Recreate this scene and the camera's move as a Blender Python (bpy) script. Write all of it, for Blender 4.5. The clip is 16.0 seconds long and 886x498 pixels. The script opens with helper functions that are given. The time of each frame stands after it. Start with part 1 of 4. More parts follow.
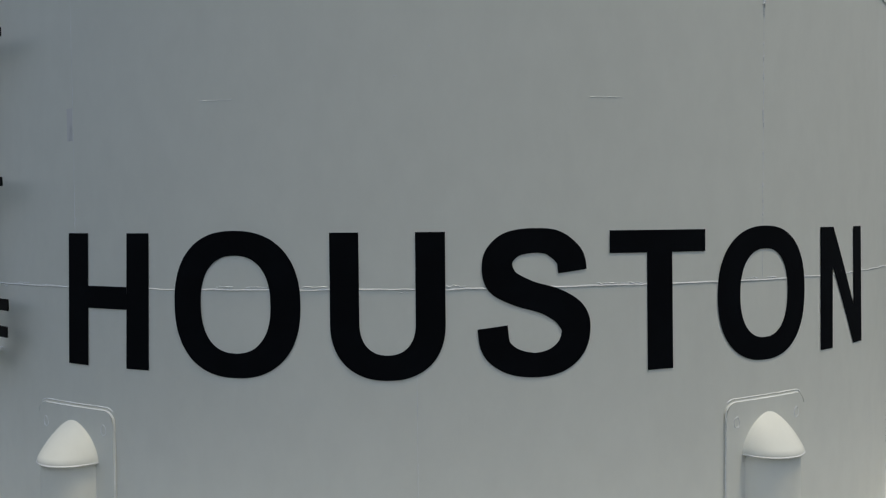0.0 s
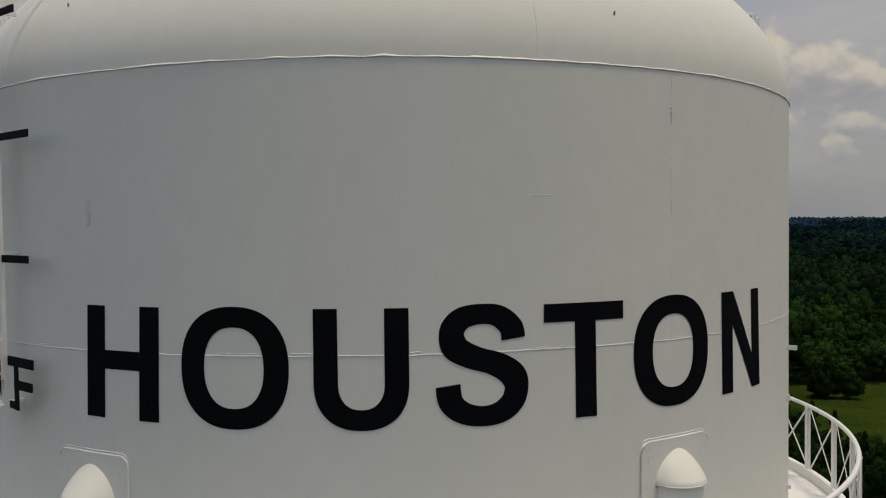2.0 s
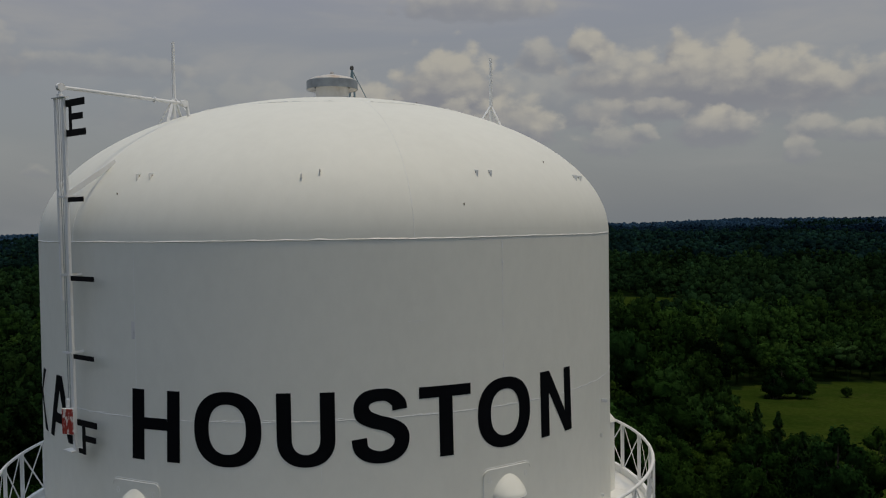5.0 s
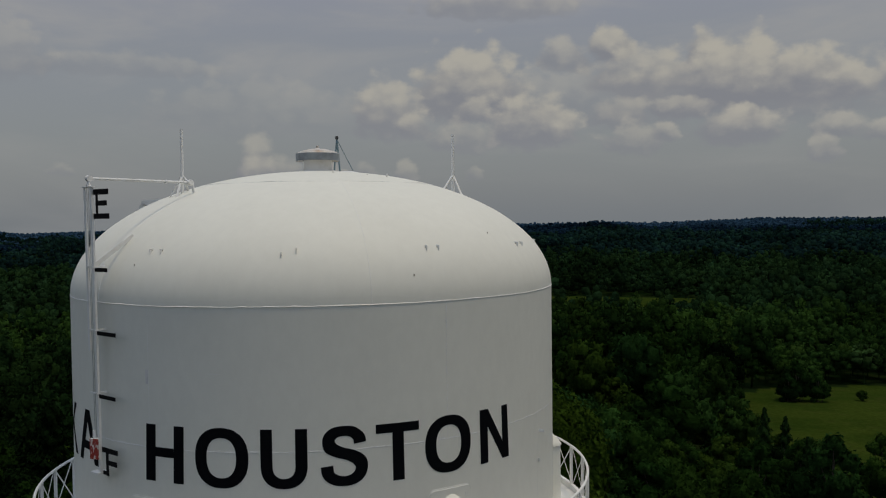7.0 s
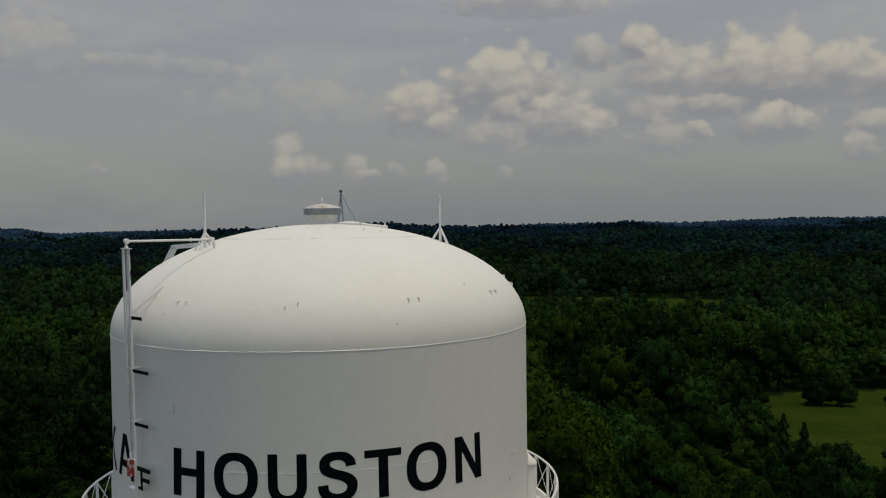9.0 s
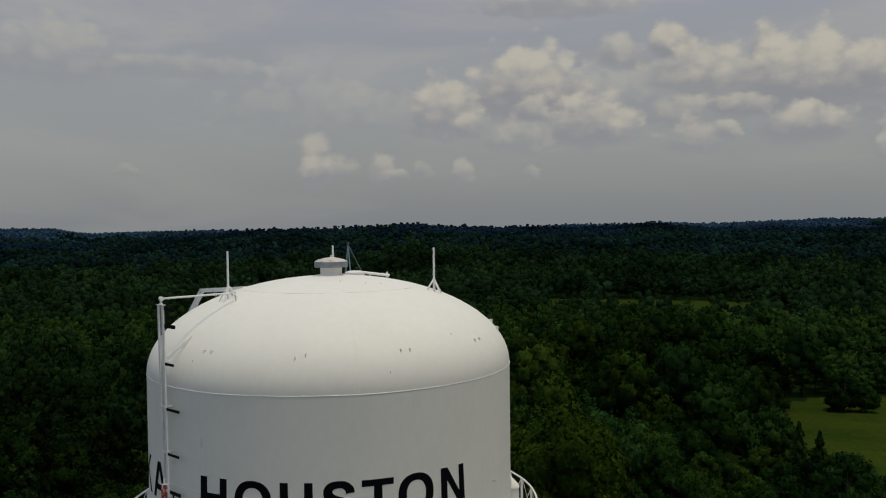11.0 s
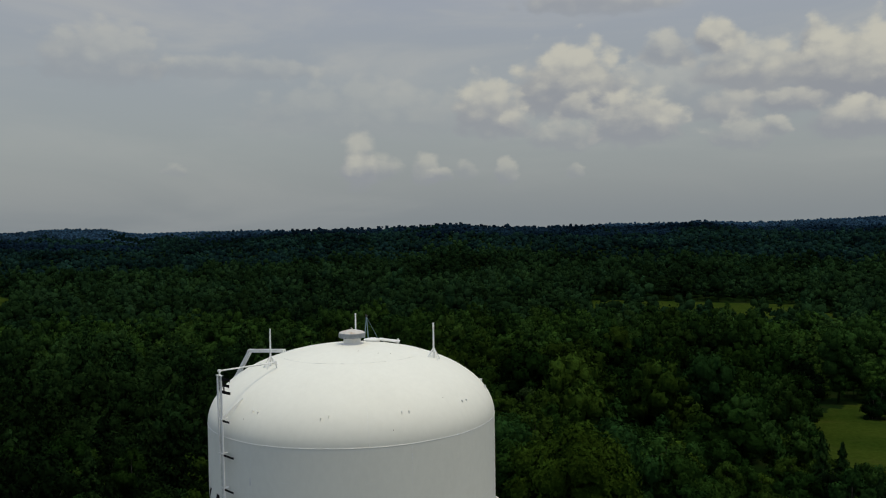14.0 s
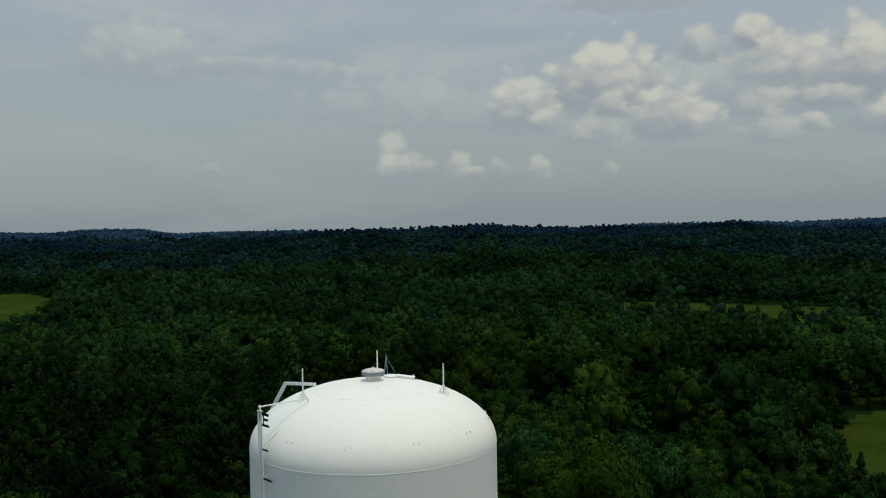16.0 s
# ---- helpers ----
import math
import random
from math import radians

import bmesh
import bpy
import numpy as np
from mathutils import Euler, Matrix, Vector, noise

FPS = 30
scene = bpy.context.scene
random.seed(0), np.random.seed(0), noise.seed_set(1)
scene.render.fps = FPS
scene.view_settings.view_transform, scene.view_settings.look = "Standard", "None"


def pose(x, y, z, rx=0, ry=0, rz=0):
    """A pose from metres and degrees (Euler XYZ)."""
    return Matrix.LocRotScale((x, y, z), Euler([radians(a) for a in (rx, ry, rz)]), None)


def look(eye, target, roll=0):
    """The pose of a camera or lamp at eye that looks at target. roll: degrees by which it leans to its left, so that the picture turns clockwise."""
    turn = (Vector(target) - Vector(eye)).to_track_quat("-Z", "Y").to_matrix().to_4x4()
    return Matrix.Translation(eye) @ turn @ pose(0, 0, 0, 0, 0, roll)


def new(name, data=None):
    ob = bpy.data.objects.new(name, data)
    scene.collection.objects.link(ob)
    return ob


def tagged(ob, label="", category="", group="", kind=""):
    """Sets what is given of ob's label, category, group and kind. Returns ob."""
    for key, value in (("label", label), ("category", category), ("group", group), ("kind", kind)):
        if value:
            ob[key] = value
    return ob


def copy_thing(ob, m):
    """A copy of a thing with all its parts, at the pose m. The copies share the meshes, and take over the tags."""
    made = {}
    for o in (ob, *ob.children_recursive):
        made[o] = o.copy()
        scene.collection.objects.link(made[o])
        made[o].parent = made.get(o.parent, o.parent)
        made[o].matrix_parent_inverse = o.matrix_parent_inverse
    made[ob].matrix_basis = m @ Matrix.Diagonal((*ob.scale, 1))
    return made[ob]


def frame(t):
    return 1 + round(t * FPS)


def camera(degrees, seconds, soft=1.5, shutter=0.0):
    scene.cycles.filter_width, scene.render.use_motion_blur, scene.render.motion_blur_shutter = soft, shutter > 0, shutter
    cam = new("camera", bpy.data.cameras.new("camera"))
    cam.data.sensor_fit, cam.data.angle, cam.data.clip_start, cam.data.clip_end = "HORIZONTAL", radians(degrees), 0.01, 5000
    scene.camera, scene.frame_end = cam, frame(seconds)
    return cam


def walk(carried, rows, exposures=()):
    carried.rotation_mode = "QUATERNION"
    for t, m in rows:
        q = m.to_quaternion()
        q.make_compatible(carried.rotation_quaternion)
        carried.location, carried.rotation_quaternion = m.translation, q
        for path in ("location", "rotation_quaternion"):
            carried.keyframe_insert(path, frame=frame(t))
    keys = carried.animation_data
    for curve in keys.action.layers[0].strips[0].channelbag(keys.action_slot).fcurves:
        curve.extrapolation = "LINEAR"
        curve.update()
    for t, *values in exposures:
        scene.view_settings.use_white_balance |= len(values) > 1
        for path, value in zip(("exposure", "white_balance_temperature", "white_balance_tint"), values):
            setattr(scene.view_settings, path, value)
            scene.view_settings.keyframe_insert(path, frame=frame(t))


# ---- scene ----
cam = camera(53.64, 16.0, soft=1.15)
PATH = [  # seconds, x, y, z, pitch, roll, yaw
    (0.0, 0.242, -11.771, 44.920, -1.986, 0.423, 0.256),
    (0.5, 0.237, -11.856, 44.903, -1.810, 0.449, -0.372),
    (1.0, 0.241, -12.066, 45.051, -1.776, 0.486, -0.975),
    (1.5, 0.247, -12.486, 45.306, -1.728, 0.529, -1.589),
    (2.0, 0.238, -13.108, 45.566, -1.736, 0.571, -2.234),
    (2.5, 0.259, -13.844, 45.790, -1.702, 0.623, -2.760),
    (3.0, 0.317, -14.660, 46.019, -1.590, 0.693, -3.205),
    (3.5, 0.396, -15.487, 46.291, -1.586, 0.758, -3.660),
    (4.0, 0.521, -16.367, 46.600, -1.581, 0.767, -3.949),
    (4.2, 0.582, -16.696, 46.735, -1.651, 0.775, -4.089),
    (4.8, 0.787, -17.699, 47.100, -1.688, 0.778, -4.294),
    (5.4, 1.063, -18.644, 47.453, -1.715, 0.763, -4.210),
    (6.0, 1.375, -19.556, 47.811, -1.734, 0.740, -3.879),
    (6.5, 1.636, -20.308, 48.127, -1.743, 0.721, -3.446),
    (7.0, 1.891, -21.060, 48.469, -1.770, 0.704, -2.939),
    (7.5, 2.146, -21.817, 48.782, -1.759, 0.687, -2.456),
    (8.0, 2.377, -22.513, 49.082, -1.775, 0.693, -1.999),
    (8.5, 2.630, -23.280, 49.410, -1.777, 0.705, -1.536),
    (9.0, 2.867, -24.020, 49.724, -1.788, 0.717, -1.000),
    (9.6, 3.152, -24.906, 50.138, -1.791, 0.714, -0.440),
    (10.2, 3.433, -25.803, 50.608, -1.788, 0.689, 0.068),
    (10.9, 3.787, -26.967, 51.221, -1.785, 0.664, 0.651),
    (11.5, 4.136, -28.154, 51.799, -1.791, 0.670, 1.189),
    (12.0, 4.455, -29.142, 52.278, -1.805, 0.655, 1.671),
    (12.5, 4.767, -30.322, 52.801, -1.810, 0.715, 2.140),
    (13.0, 5.091, -31.334, 53.322, -1.856, 0.790, 2.584),
    (13.5, 5.403, -32.461, 53.857, -1.851, 0.837, 3.049),
    (14.0, 5.736, -33.688, 54.430, -1.855, 0.854, 3.603),
    (14.5, 6.092, -34.920, 55.024, -1.868, 0.883, 4.220),
    (15.0, 6.442, -36.161, 55.624, -1.873, 0.915, 4.754),
    (15.5, 6.796, -37.395, 56.254, -1.916, 0.922, 5.244),
    (16.0, 7.155, -38.644, 56.852, -1.906, 0.893, 5.752),
]
ROWS = [(t, pose(x, y, z, 90 + p, r, w)) for t, x, y, z, p, r, w in PATH]
EXPOSURES = [(0.0, 0.26, 6400, 7), (0.7, 0.32, 6850, 10), (1.5, 0.30, 7150, 11), (2.0, 0.24, 7050, 11), (3.0, 0.07, 6950, 10), (4.0, -0.11, 6800, 9),
             (7.0, -0.17, 6650, 9), (9.0, 0.0, 6900, 9), (12.0, 0.10, 6800, 9), (13.0, 0.18, 6750, 8), (14.5, 0.27, 6500, 4), (16.0, 0.38, 6350, 2)]
walk(cam, ROWS, EXPOSURES)

# ---- sky and sun ----
SUN_EL, SUN_AZ = 75.0, 118.0      # degrees; azimuth clockwise from +y
world = bpy.data.worlds.new("sky")
scene.world = world
world.use_nodes = True


class Net:
    """Short hand for building node trees."""

    def __init__(self, tree):
        self.t = tree

    def node(self, kind):
        return self.t.nodes.new(kind)

    def put(self, sock, v):
        if isinstance(v, bpy.types.NodeSocket):
            self.t.links.new(v, sock)
        else:
            sock.default_value = v

    def math(self, op, a, b=0.0, c=0.0, clamp=False):
        n = self.node("ShaderNodeMath")
        n.operation, n.use_clamp = op, clamp
        for i, v in enumerate((a, b, c)):
            self.put(n.inputs[i], v)
        return n.outputs[0]

    def vec(self, op, a, b=(0, 0, 0), out="Vector"):
        n = self.node("ShaderNodeVectorMath")
        n.operation = op
        self.put(n.inputs[0], a)
        if op not in ("LENGTH", "NORMALIZE"):
            self.put(n.inputs[1], b)
        return n.outputs[out]

    def noise(self, vector, scale, detail=4.0, rough=0.5, out="Fac", dist=0.0):
        n = self.node("ShaderNodeTexNoise")
        if vector is not None:
            self.put(n.inputs["Vector"], vector)
        for k, v in (("Scale", scale), ("Detail", detail), ("Roughness", rough), ("Distortion", dist)):
            n.inputs[k].default_value = v
        return n.outputs[out]

    def ramp(self, fac, lo, hi, a=0.0, b=1.0):
        n = self.node("ShaderNodeMapRange")
        n.interpolation_type = "SMOOTHSTEP"
        for i, v in enumerate((fac, lo, hi, a, b)):
            self.put(n.inputs[i], v)
        return n.outputs[0]

    def mix(self, fac, a, b, mode="MIX"):
        n = self.node("ShaderNodeMix")
        n.data_type, n.blend_type = "RGBA", mode
        self.put(n.inputs[0], fac)
        self.put(n.inputs[6], a)
        self.put(n.inputs[7], b)
        return n.outputs[2]

    def xyz(self, x, y, z=0.0):
        n = self.node("ShaderNodeCombineXYZ")
        for i, v in enumerate((x, y, z)):
            self.put(n.inputs[i], v)
        return n.outputs[0]


# cumulus heaps from back to front: azimuth, elevation of the flat part, half width, height in degrees, density
VEILS = [(-24.6, 9.7, 3.4, 2.3, 0.34), (-16.7, 9.5, 5.2, 0.9, 0.26), (-8.8, 6.6, 7.0, 2.2, 0.2), (6.7, 13.5, 4.4, 1.4, 0.5), (11.0, 7.2, 12.0, 2.4, 0.36), (22.5, 7.3, 7.5, 2.9, 0.6), (-40.0, 6.0, 4.0, 2.0, 0.6)]
HEADS = [(11.0, 10.1, 1.5, 1.45, 0.6), (13.9, 10.6, 1.35, 1.4, 0.85), (15.8, 8.7, 3.2, 2.0, 0.7), (19.5, 9.8, 0.9, 2.0, 0.8), (21.6, 8.0, 3.3, 3.0, 0.9), (25.3, 7.9, 2.8, 2.1, 0.9),
         (27.9, 7.5, 1.4, 1.3, 0.6), (31.0, 7.7, 1.6, 1.5, 0.5), (36.0, 7.0, 3.5, 2.2, 0.7), (4.9, 8.0, 3.2, 2.9, 0.85)]
MIDDLE = [(-0.6, 6.6, 2.0, 2.5, 0.7), (5.0, 6.9, 1.1, 1.1, 0.55), (14.5, 6.4, 1.8, 1.3, 0.5), (18.3, 6.8, 1.9, 0.9, 0.6), (22.0, 6.2, 0.6, 1.0, 0.75), (7.3, 7.0, 0.9, 0.8, 0.75), (8.9, 5.7, 2.7, 2.2, 0.82),
          (4.3, 5.1, 2.1, 1.3, 0.5), (1.2, 5.9, 1.1, 1.0, 0.55), (21.7, 5.3, 2.5, 1.5, 0.78), (15.4, 4.8, 1.8, 1.3, 0.55), (17.1, 5.3, 0.8, 0.9, 0.6), (27.3, 5.2, 1.3, 1.1, 0.6), (26.5, 3.9, 0.9, 1.1, 0.55), (30.0, 4.8, 1.2, 0.9, 0.6)]
LOW = [(-8.9, 3.4, 1.1, 2.4, 0.5), (-8.3, 3.2, 1.8, 1.3, 0.46), (-4.6, 3.0, 0.9, 1.3, 0.44), (-3.7, 2.9, 0.9, 0.7, 0.44), (-2.0, 3.1, 0.75, 0.8, 0.3), (0.5, 2.9, 0.7, 1.1, 0.42), (5.0, 2.9, 0.55, 0.7, 0.34), (-20.5, 3.2, 0.7, 0.5, 0.26)]


def build_sky():
    n = Net(world.node_tree)
    world.node_tree.nodes.clear()
    ray = n.node("ShaderNodeTexCoord").outputs["Generated"]
    s = n.node("ShaderNodeSeparateXYZ")
    n.put(s.inputs[0], ray)
    deg = 180 / math.pi
    az = n.math("MULTIPLY", n.math("ARCTAN2", s.outputs[0], s.outputs[1]), deg)
    el = n.math("MULTIPLY", n.math("ARCSINE", s.outputs[2]), deg)
    ang = n.xyz(az, el)
    sky = n.node("ShaderNodeTexSky")
    sky.sky_type, sky.sun_disc = "NISHITA", False
    sky.sun_elevation, sky.sun_rotation = radians(SUN_EL), radians(SUN_AZ)
    sky.air_density, sky.dust_density = 1.2, 3.0
    clear = n.mix(1.0, sky.outputs[0], (0.10, 0.10, 0.10, 1), "MULTIPLY")
    # thin high veil, brighter overhead
    veil = n.node("ShaderNodeValToRGB")
    n.put(veil.inputs[0], n.math("DIVIDE", el, 90.0, clamp=True))
    r = veil.color_ramp
    r.elements[0].position, r.elements[0].color = 0.0, (0.222, 0.245, 0.272, 1)
    r.elements[1].position, r.elements[1].color = 1.0, (0.54, 0.70, 0.98, 1)
    for p, c in ((0.055, (0.25, 0.265, 0.285)), (0.12, (0.27, 0.28, 0.31)), (0.2, (0.30, 0.305, 0.37)), (0.45, (0.385, 0.49, 0.67))):
        x = r.elements.new(p)
        x.color = (*c, 1)
    streak = n.noise(n.vec("MULTIPLY", ang, (0.05, 0.2, 1)), 1.0, 5.0, 0.55, dist=0.5)
    base = n.mix(0.82, clear, veil.outputs[0])
    base = n.mix(n.math("MULTIPLY", n.ramp(streak, 0.42, 0.72, 0.0, 0.6), n.ramp(el, 3.0, 11.0, 0.3, 1.0)), base, (0.385, 0.38, 0.372, 1))
    fine = n.noise(n.vec("MULTIPLY", ang, (0.55, 0.85, 1)), 1.0, 6.0, 0.62, out="Color")
    wob = n.vec("MULTIPLY", n.vec("SUBTRACT", fine, (0.5, 0.5, 0.5)), (1.15, 0.8, 0))
    tiny = n.noise(n.vec("MULTIPLY", ang, (0.9, 1.2, 1)), 1.0, 5.0, 0.5)
    puff = n.node("ShaderNodeTexVoronoi")
    puff.feature = "SMOOTH_F1"
    n.put(puff.inputs["Vector"], n.vec("MULTIPLY", n.vec("ADD", ang, wob), (0.8, 1.15, 1)))
    puff.inputs["Scale"].default_value, puff.inputs["Smoothness"].default_value = 1.0, 0.6
    grain = n.math("ADD", n.math("MULTIPLY", n.math("SUBTRACT", tiny, 0.5), 0.95), n.math("MULTIPLY", n.math("SUBTRACT", 0.42, puff.outputs["Distance"]), 0.65))
    out = base
    bent = n.vec("ADD", ang, wob)
    for a, e, w, h, dense in VEILS + HEADS + MIDDLE + LOW:
        q = n.node("ShaderNodeSeparateXYZ")
        n.put(q.inputs[0], n.vec("MULTIPLY", n.vec("SUBTRACT", bent, (a, e, 0)), (0.88 / w, 0.92 / h, 0)))
        x, y = q.outputs[0], q.outputs[1]
        d = n.vec("LENGTH", n.xyz(x, n.math("MAXIMUM", y, n.math("MULTIPLY", y, -1.9))), out="Value")
        v = n.math("ADD", n.math("SUBTRACT", 1.0, d), n.math("MULTIPLY", grain, 0.75))
        cover = n.math("MULTIPLY", n.ramp(v, -0.22, 0.24, 0.0, min(0.97, dense * 1.1)), n.ramp(y, -0.85, -0.1, 0.3, 1.0))
        up = n.math("ADD", n.math("ADD", y, n.math("MULTIPLY", x, 0.18)), n.math("MULTIPLY", grain, 0.95))
        tone = n.mix(n.ramp(up, -0.35, 0.9), (0.240, 0.250, 0.282, 1), (0.450, 0.432, 0.388, 1))
        out = n.mix(cover, out, tone)
    bg = n.node("ShaderNodeBackground")
    n.put(bg.inputs[0], out)
    bg.inputs[1].default_value = 1.0
    n.put(n.node("ShaderNodeOutputWorld").inputs[0], bg.outputs[0])


build_sky()
sun = new("sun", bpy.data.lights.new("sun", "SUN"))
sun.data.energy, sun.data.angle, sun.data.color = 1.34, radians(8), (1.0, 0.845, 0.58)
a, e = radians(SUN_AZ), radians(SUN_EL)
sun.matrix_world = look((0, 0, 120), Vector((0, 0, 120)) - Vector((math.sin(a) * math.cos(e), math.cos(a) * math.cos(e), math.sin(e))))


# ---- materials ----
def material(name, colour, rough=0.6, metal=0.0, second=None, scale=1.0, amount=(0.4, 0.7), grain=0.0, grain_scale=20.0,
             stretch=(1, 1, 1), bump=0.0, bump_scale=15.0, random=0.0, translucent=0.0, spec=0.5):
    m = bpy.data.materials.new(name)
    m.use_nodes = True
    n = Net(m.node_tree)
    b = m.node_tree.nodes["Principled BSDF"]
    co = n.vec("MULTIPLY", n.node("ShaderNodeTexCoord").outputs["Object"], stretch)
    c = (*colour, 1)
    if second:
        c = n.mix(n.ramp(n.noise(co, scale, 6.0, 0.6), *amount), c, (*second, 1))
    if grain:
        g = n.ramp(n.noise(co, grain_scale, 4.0, 0.6), 0.25, 0.75, 1 - grain, 1 + grain)
        c = n.mix(1.0, c, n.xyz(g, g, g), "MULTIPLY")
    if random:
        rnd = n.node("ShaderNodeObjectInfo").outputs["Random"]
        isl = n.node("ShaderNodeNewGeometry").outputs["Random Per Island"]
        v = n.ramp(n.math("ADD", n.math("MULTIPLY", rnd, 0.65), n.math("MULTIPLY", isl, 0.35)), 0.0, 1.0, 1 - random, 1 + random)
        c = n.mix(1.0, c, n.xyz(v, v, n.math("POWER", v, 0.6)), "MULTIPLY")
    n.put(b.inputs["Base Color"], c)
    b.inputs["Roughness"].default_value, b.inputs["Metallic"].default_value = rough, metal
    b.inputs["Specular IOR Level"].default_value = spec
    if bump:
        bp = n.node("ShaderNodeBump")
        bp.inputs["Strength"].default_value, bp.inputs["Distance"].default_value = 1.0, bump
        n.put(bp.inputs["Height"], n.noise(co, bump_scale, 5.0, 0.55))
        n.put(b.inputs["Normal"], bp.outputs[0])
    if translucent:
        tr = n.node("ShaderNodeBsdfTranslucent")
        n.put(tr.inputs[0], c)
        mx = n.node("ShaderNodeMixShader")
        mx.inputs[0].default_value = translucent
        n.put(mx.inputs[1], b.outputs[0])
        n.put(mx.inputs[2], tr.outputs[0])
        n.put(m.node_tree.nodes["Material Output"].inputs[0], mx.outputs[0])
    return m


WHITE = material("white_tank_paint", (0.790, 0.787, 0.718), 0.62, spec=0.3, second=(0.755, 0.751, 0.683), scale=0.5, amount=(0.4, 0.8), stretch=(1, 1, 0.6), grain=0.018, grain_scale=5.0, bump=0.004, bump_scale=1.3)
WHITE2 = material("white_steel_paint", (0.80, 0.80, 0.785), 0.45, second=(0.66, 0.65, 0.61), scale=4.0, amount=(0.5, 0.8), bump=0.002, bump_scale=30)
BEAD = material("painted_weld", (0.82, 0.82, 0.80), 0.4, second=(0.72, 0.72, 0.70), scale=9.0, bump=0.006, bump_scale=40)
BLACK = material("black_letter_paint", (0.003, 0.0035, 0.005), 0.7, spec=0.06, second=(0.004, 0.005, 0.007), scale=3.0, bump=0.001, bump_scale=8)
SIGN = material("black_sign_steel", (0.006, 0.006, 0.007), 0.7, spec=0.1, second=(0.01, 0.009, 0.009), scale=8.0)
GALV = material("galvanised_steel", (0.55, 0.56, 0.56), 0.45, 0.6, second=(0.40, 0.41, 0.42), scale=6.0, bump=0.003)
BAND = material("weathered_galvanised_band", (0.30, 0.33, 0.35), 0.5, 0.4, second=(0.22, 0.24, 0.26), scale=5.0)
RUSTY = material("stained_vent_cap", (0.60, 0.57, 0.53), 0.6, 0.2, second=(0.42, 0.30, 0.22), scale=3.0, amount=(0.45, 0.7), grain=0.15)
MESH = material("dark_vent_screen", (0.05, 0.05, 0.05), 0.8)
BLUE = material("blue_grey_crane_paint", (0.13, 0.20, 0.23), 0.5, second=(0.18, 0.25, 0.27), scale=7.0)
RED = material("weathered_red_plate", (0.34, 0.03, 0.018), 0.6, second=(0.70, 0.62, 0.57), scale=15.0, amount=(0.51, 0.59), grain=0.25, grain_scale=60.0, stretch=(1, 1, 0.45))
SCUFF = material("grey_scuff", (0.50, 0.50, 0.48), 0.7, second=(0.72, 0.71, 0.69), scale=9.0, amount=(0.4, 0.6), stretch=(1, 1, 0.3))
RUST = material("rust_spot", (0.20, 0.15, 0.11), 0.8, second=(0.34, 0.31, 0.28), scale=20.0)
CONCRETE = material("concrete", (0.42, 0.41, 0.38), 0.85, second=(0.33, 0.32, 0.30), scale=1.5, bump=0.01)


# ---- mesh helpers ----
def part(name, bm, mat, parent=None, label="", smooth=False):
    """Links a bmesh as one mesh object, under parent if given."""
    me = bpy.data.meshes.new(name)
    bm.normal_update()
    bm.to_mesh(me)
    bm.free()
    if smooth:
        me.polygons.foreach_set("use_smooth", [True] * len(me.polygons))
        me.set_sharp_from_angle(angle=radians(40))
    me.materials.append(mat)
    ob = new(name, me)
    if parent:
        ob.parent = parent
    if label:
        ob["label"] = label
    return ob


def empty(name, label, category, group="", kind="", at=(0, 0, 0)):
    ob = new(name)
    ob.location = at
    ob.empty_display_size = 0.5
    return tagged(ob, label, category, group, kind)


def grid(bm, rows, close=False):
    """Quads between rows of points."""
    vs = [[bm.verts.new(p) for p in row] for row in rows]
    for a, b in zip(vs, vs[1:]):
        m = len(a)
        for i in range(m if close else m - 1):
            j = (i + 1) % m
            try:
                bm.faces.new((a[i], a[j], b[j], b[i]))
            except ValueError:
                pass
    return vs


def box(bm, size, m=None, bevel=0.0):
    r = bmesh.ops.create_cube(bm, size=1.0, matrix=(m or Matrix()) @ Matrix.Diagonal((*size, 1)))
    if bevel:
        edges = list({e for v in r["verts"] for e in v.link_edges})
        bmesh.ops.bevel(bm, geom=edges, offset=bevel, segments=1, affect="EDGES")
    return bm


def tube(bm, points, radius, sides=8, caps=True):
    """A round tube along points; radius may be one number or one for each point."""
    pts = [Vector(p) for p in points]
    rad = radius if isinstance(radius, (list, tuple)) else [radius] * len(pts)
    up, rows = None, []
    for i, p in enumerate(pts):
        d = (pts[min(i + 1, len(pts) - 1)] - pts[max(i - 1, 0)]).normalized()
        if up is None:
            up = d.orthogonal().normalized()
        up = (up - d * up.dot(d)).normalized()
        s = d.cross(up)
        rows.append([p + (up * math.cos(k * math.tau / sides) + s * math.sin(k * math.tau / sides)) * rad[i] for k in range(sides)])
    vs = grid(bm, rows, True)
    if caps:
        bm.faces.new(vs[0][::-1])
        bm.faces.new(vs[-1])
    return bm


def bar(bm, a, b, w, t, side=None):
    """A flat bar from a to b, w wide across side and t thick."""
    a, b = Vector(a), Vector(b)
    d = (b - a).normalized()
    s = Vector(side) if side is not None else d.orthogonal()
    s = (s - d * s.dot(d)).normalized()
    u = d.cross(s)
    m = Matrix((s, u, d)).transposed().to_4x4()
    m.translation = (a + b) / 2
    return box(bm, (w, t, (b - a).length), m)


# ---- the tower's measures ----
R = 5.5          # shell radius
ZS = 47.0        # height of the seam between shell and roof
RISE = 2.7       # roof rise
LAND0 = 22.0     # height of the hilltop under the tower


def on(az, r, z):
    """Azimuth in degrees from the -y side towards +x, radius, height from the roof seam."""
    a = radians(az)
    return Vector((r * math.sin(a), -r * math.cos(a), ZS + z))


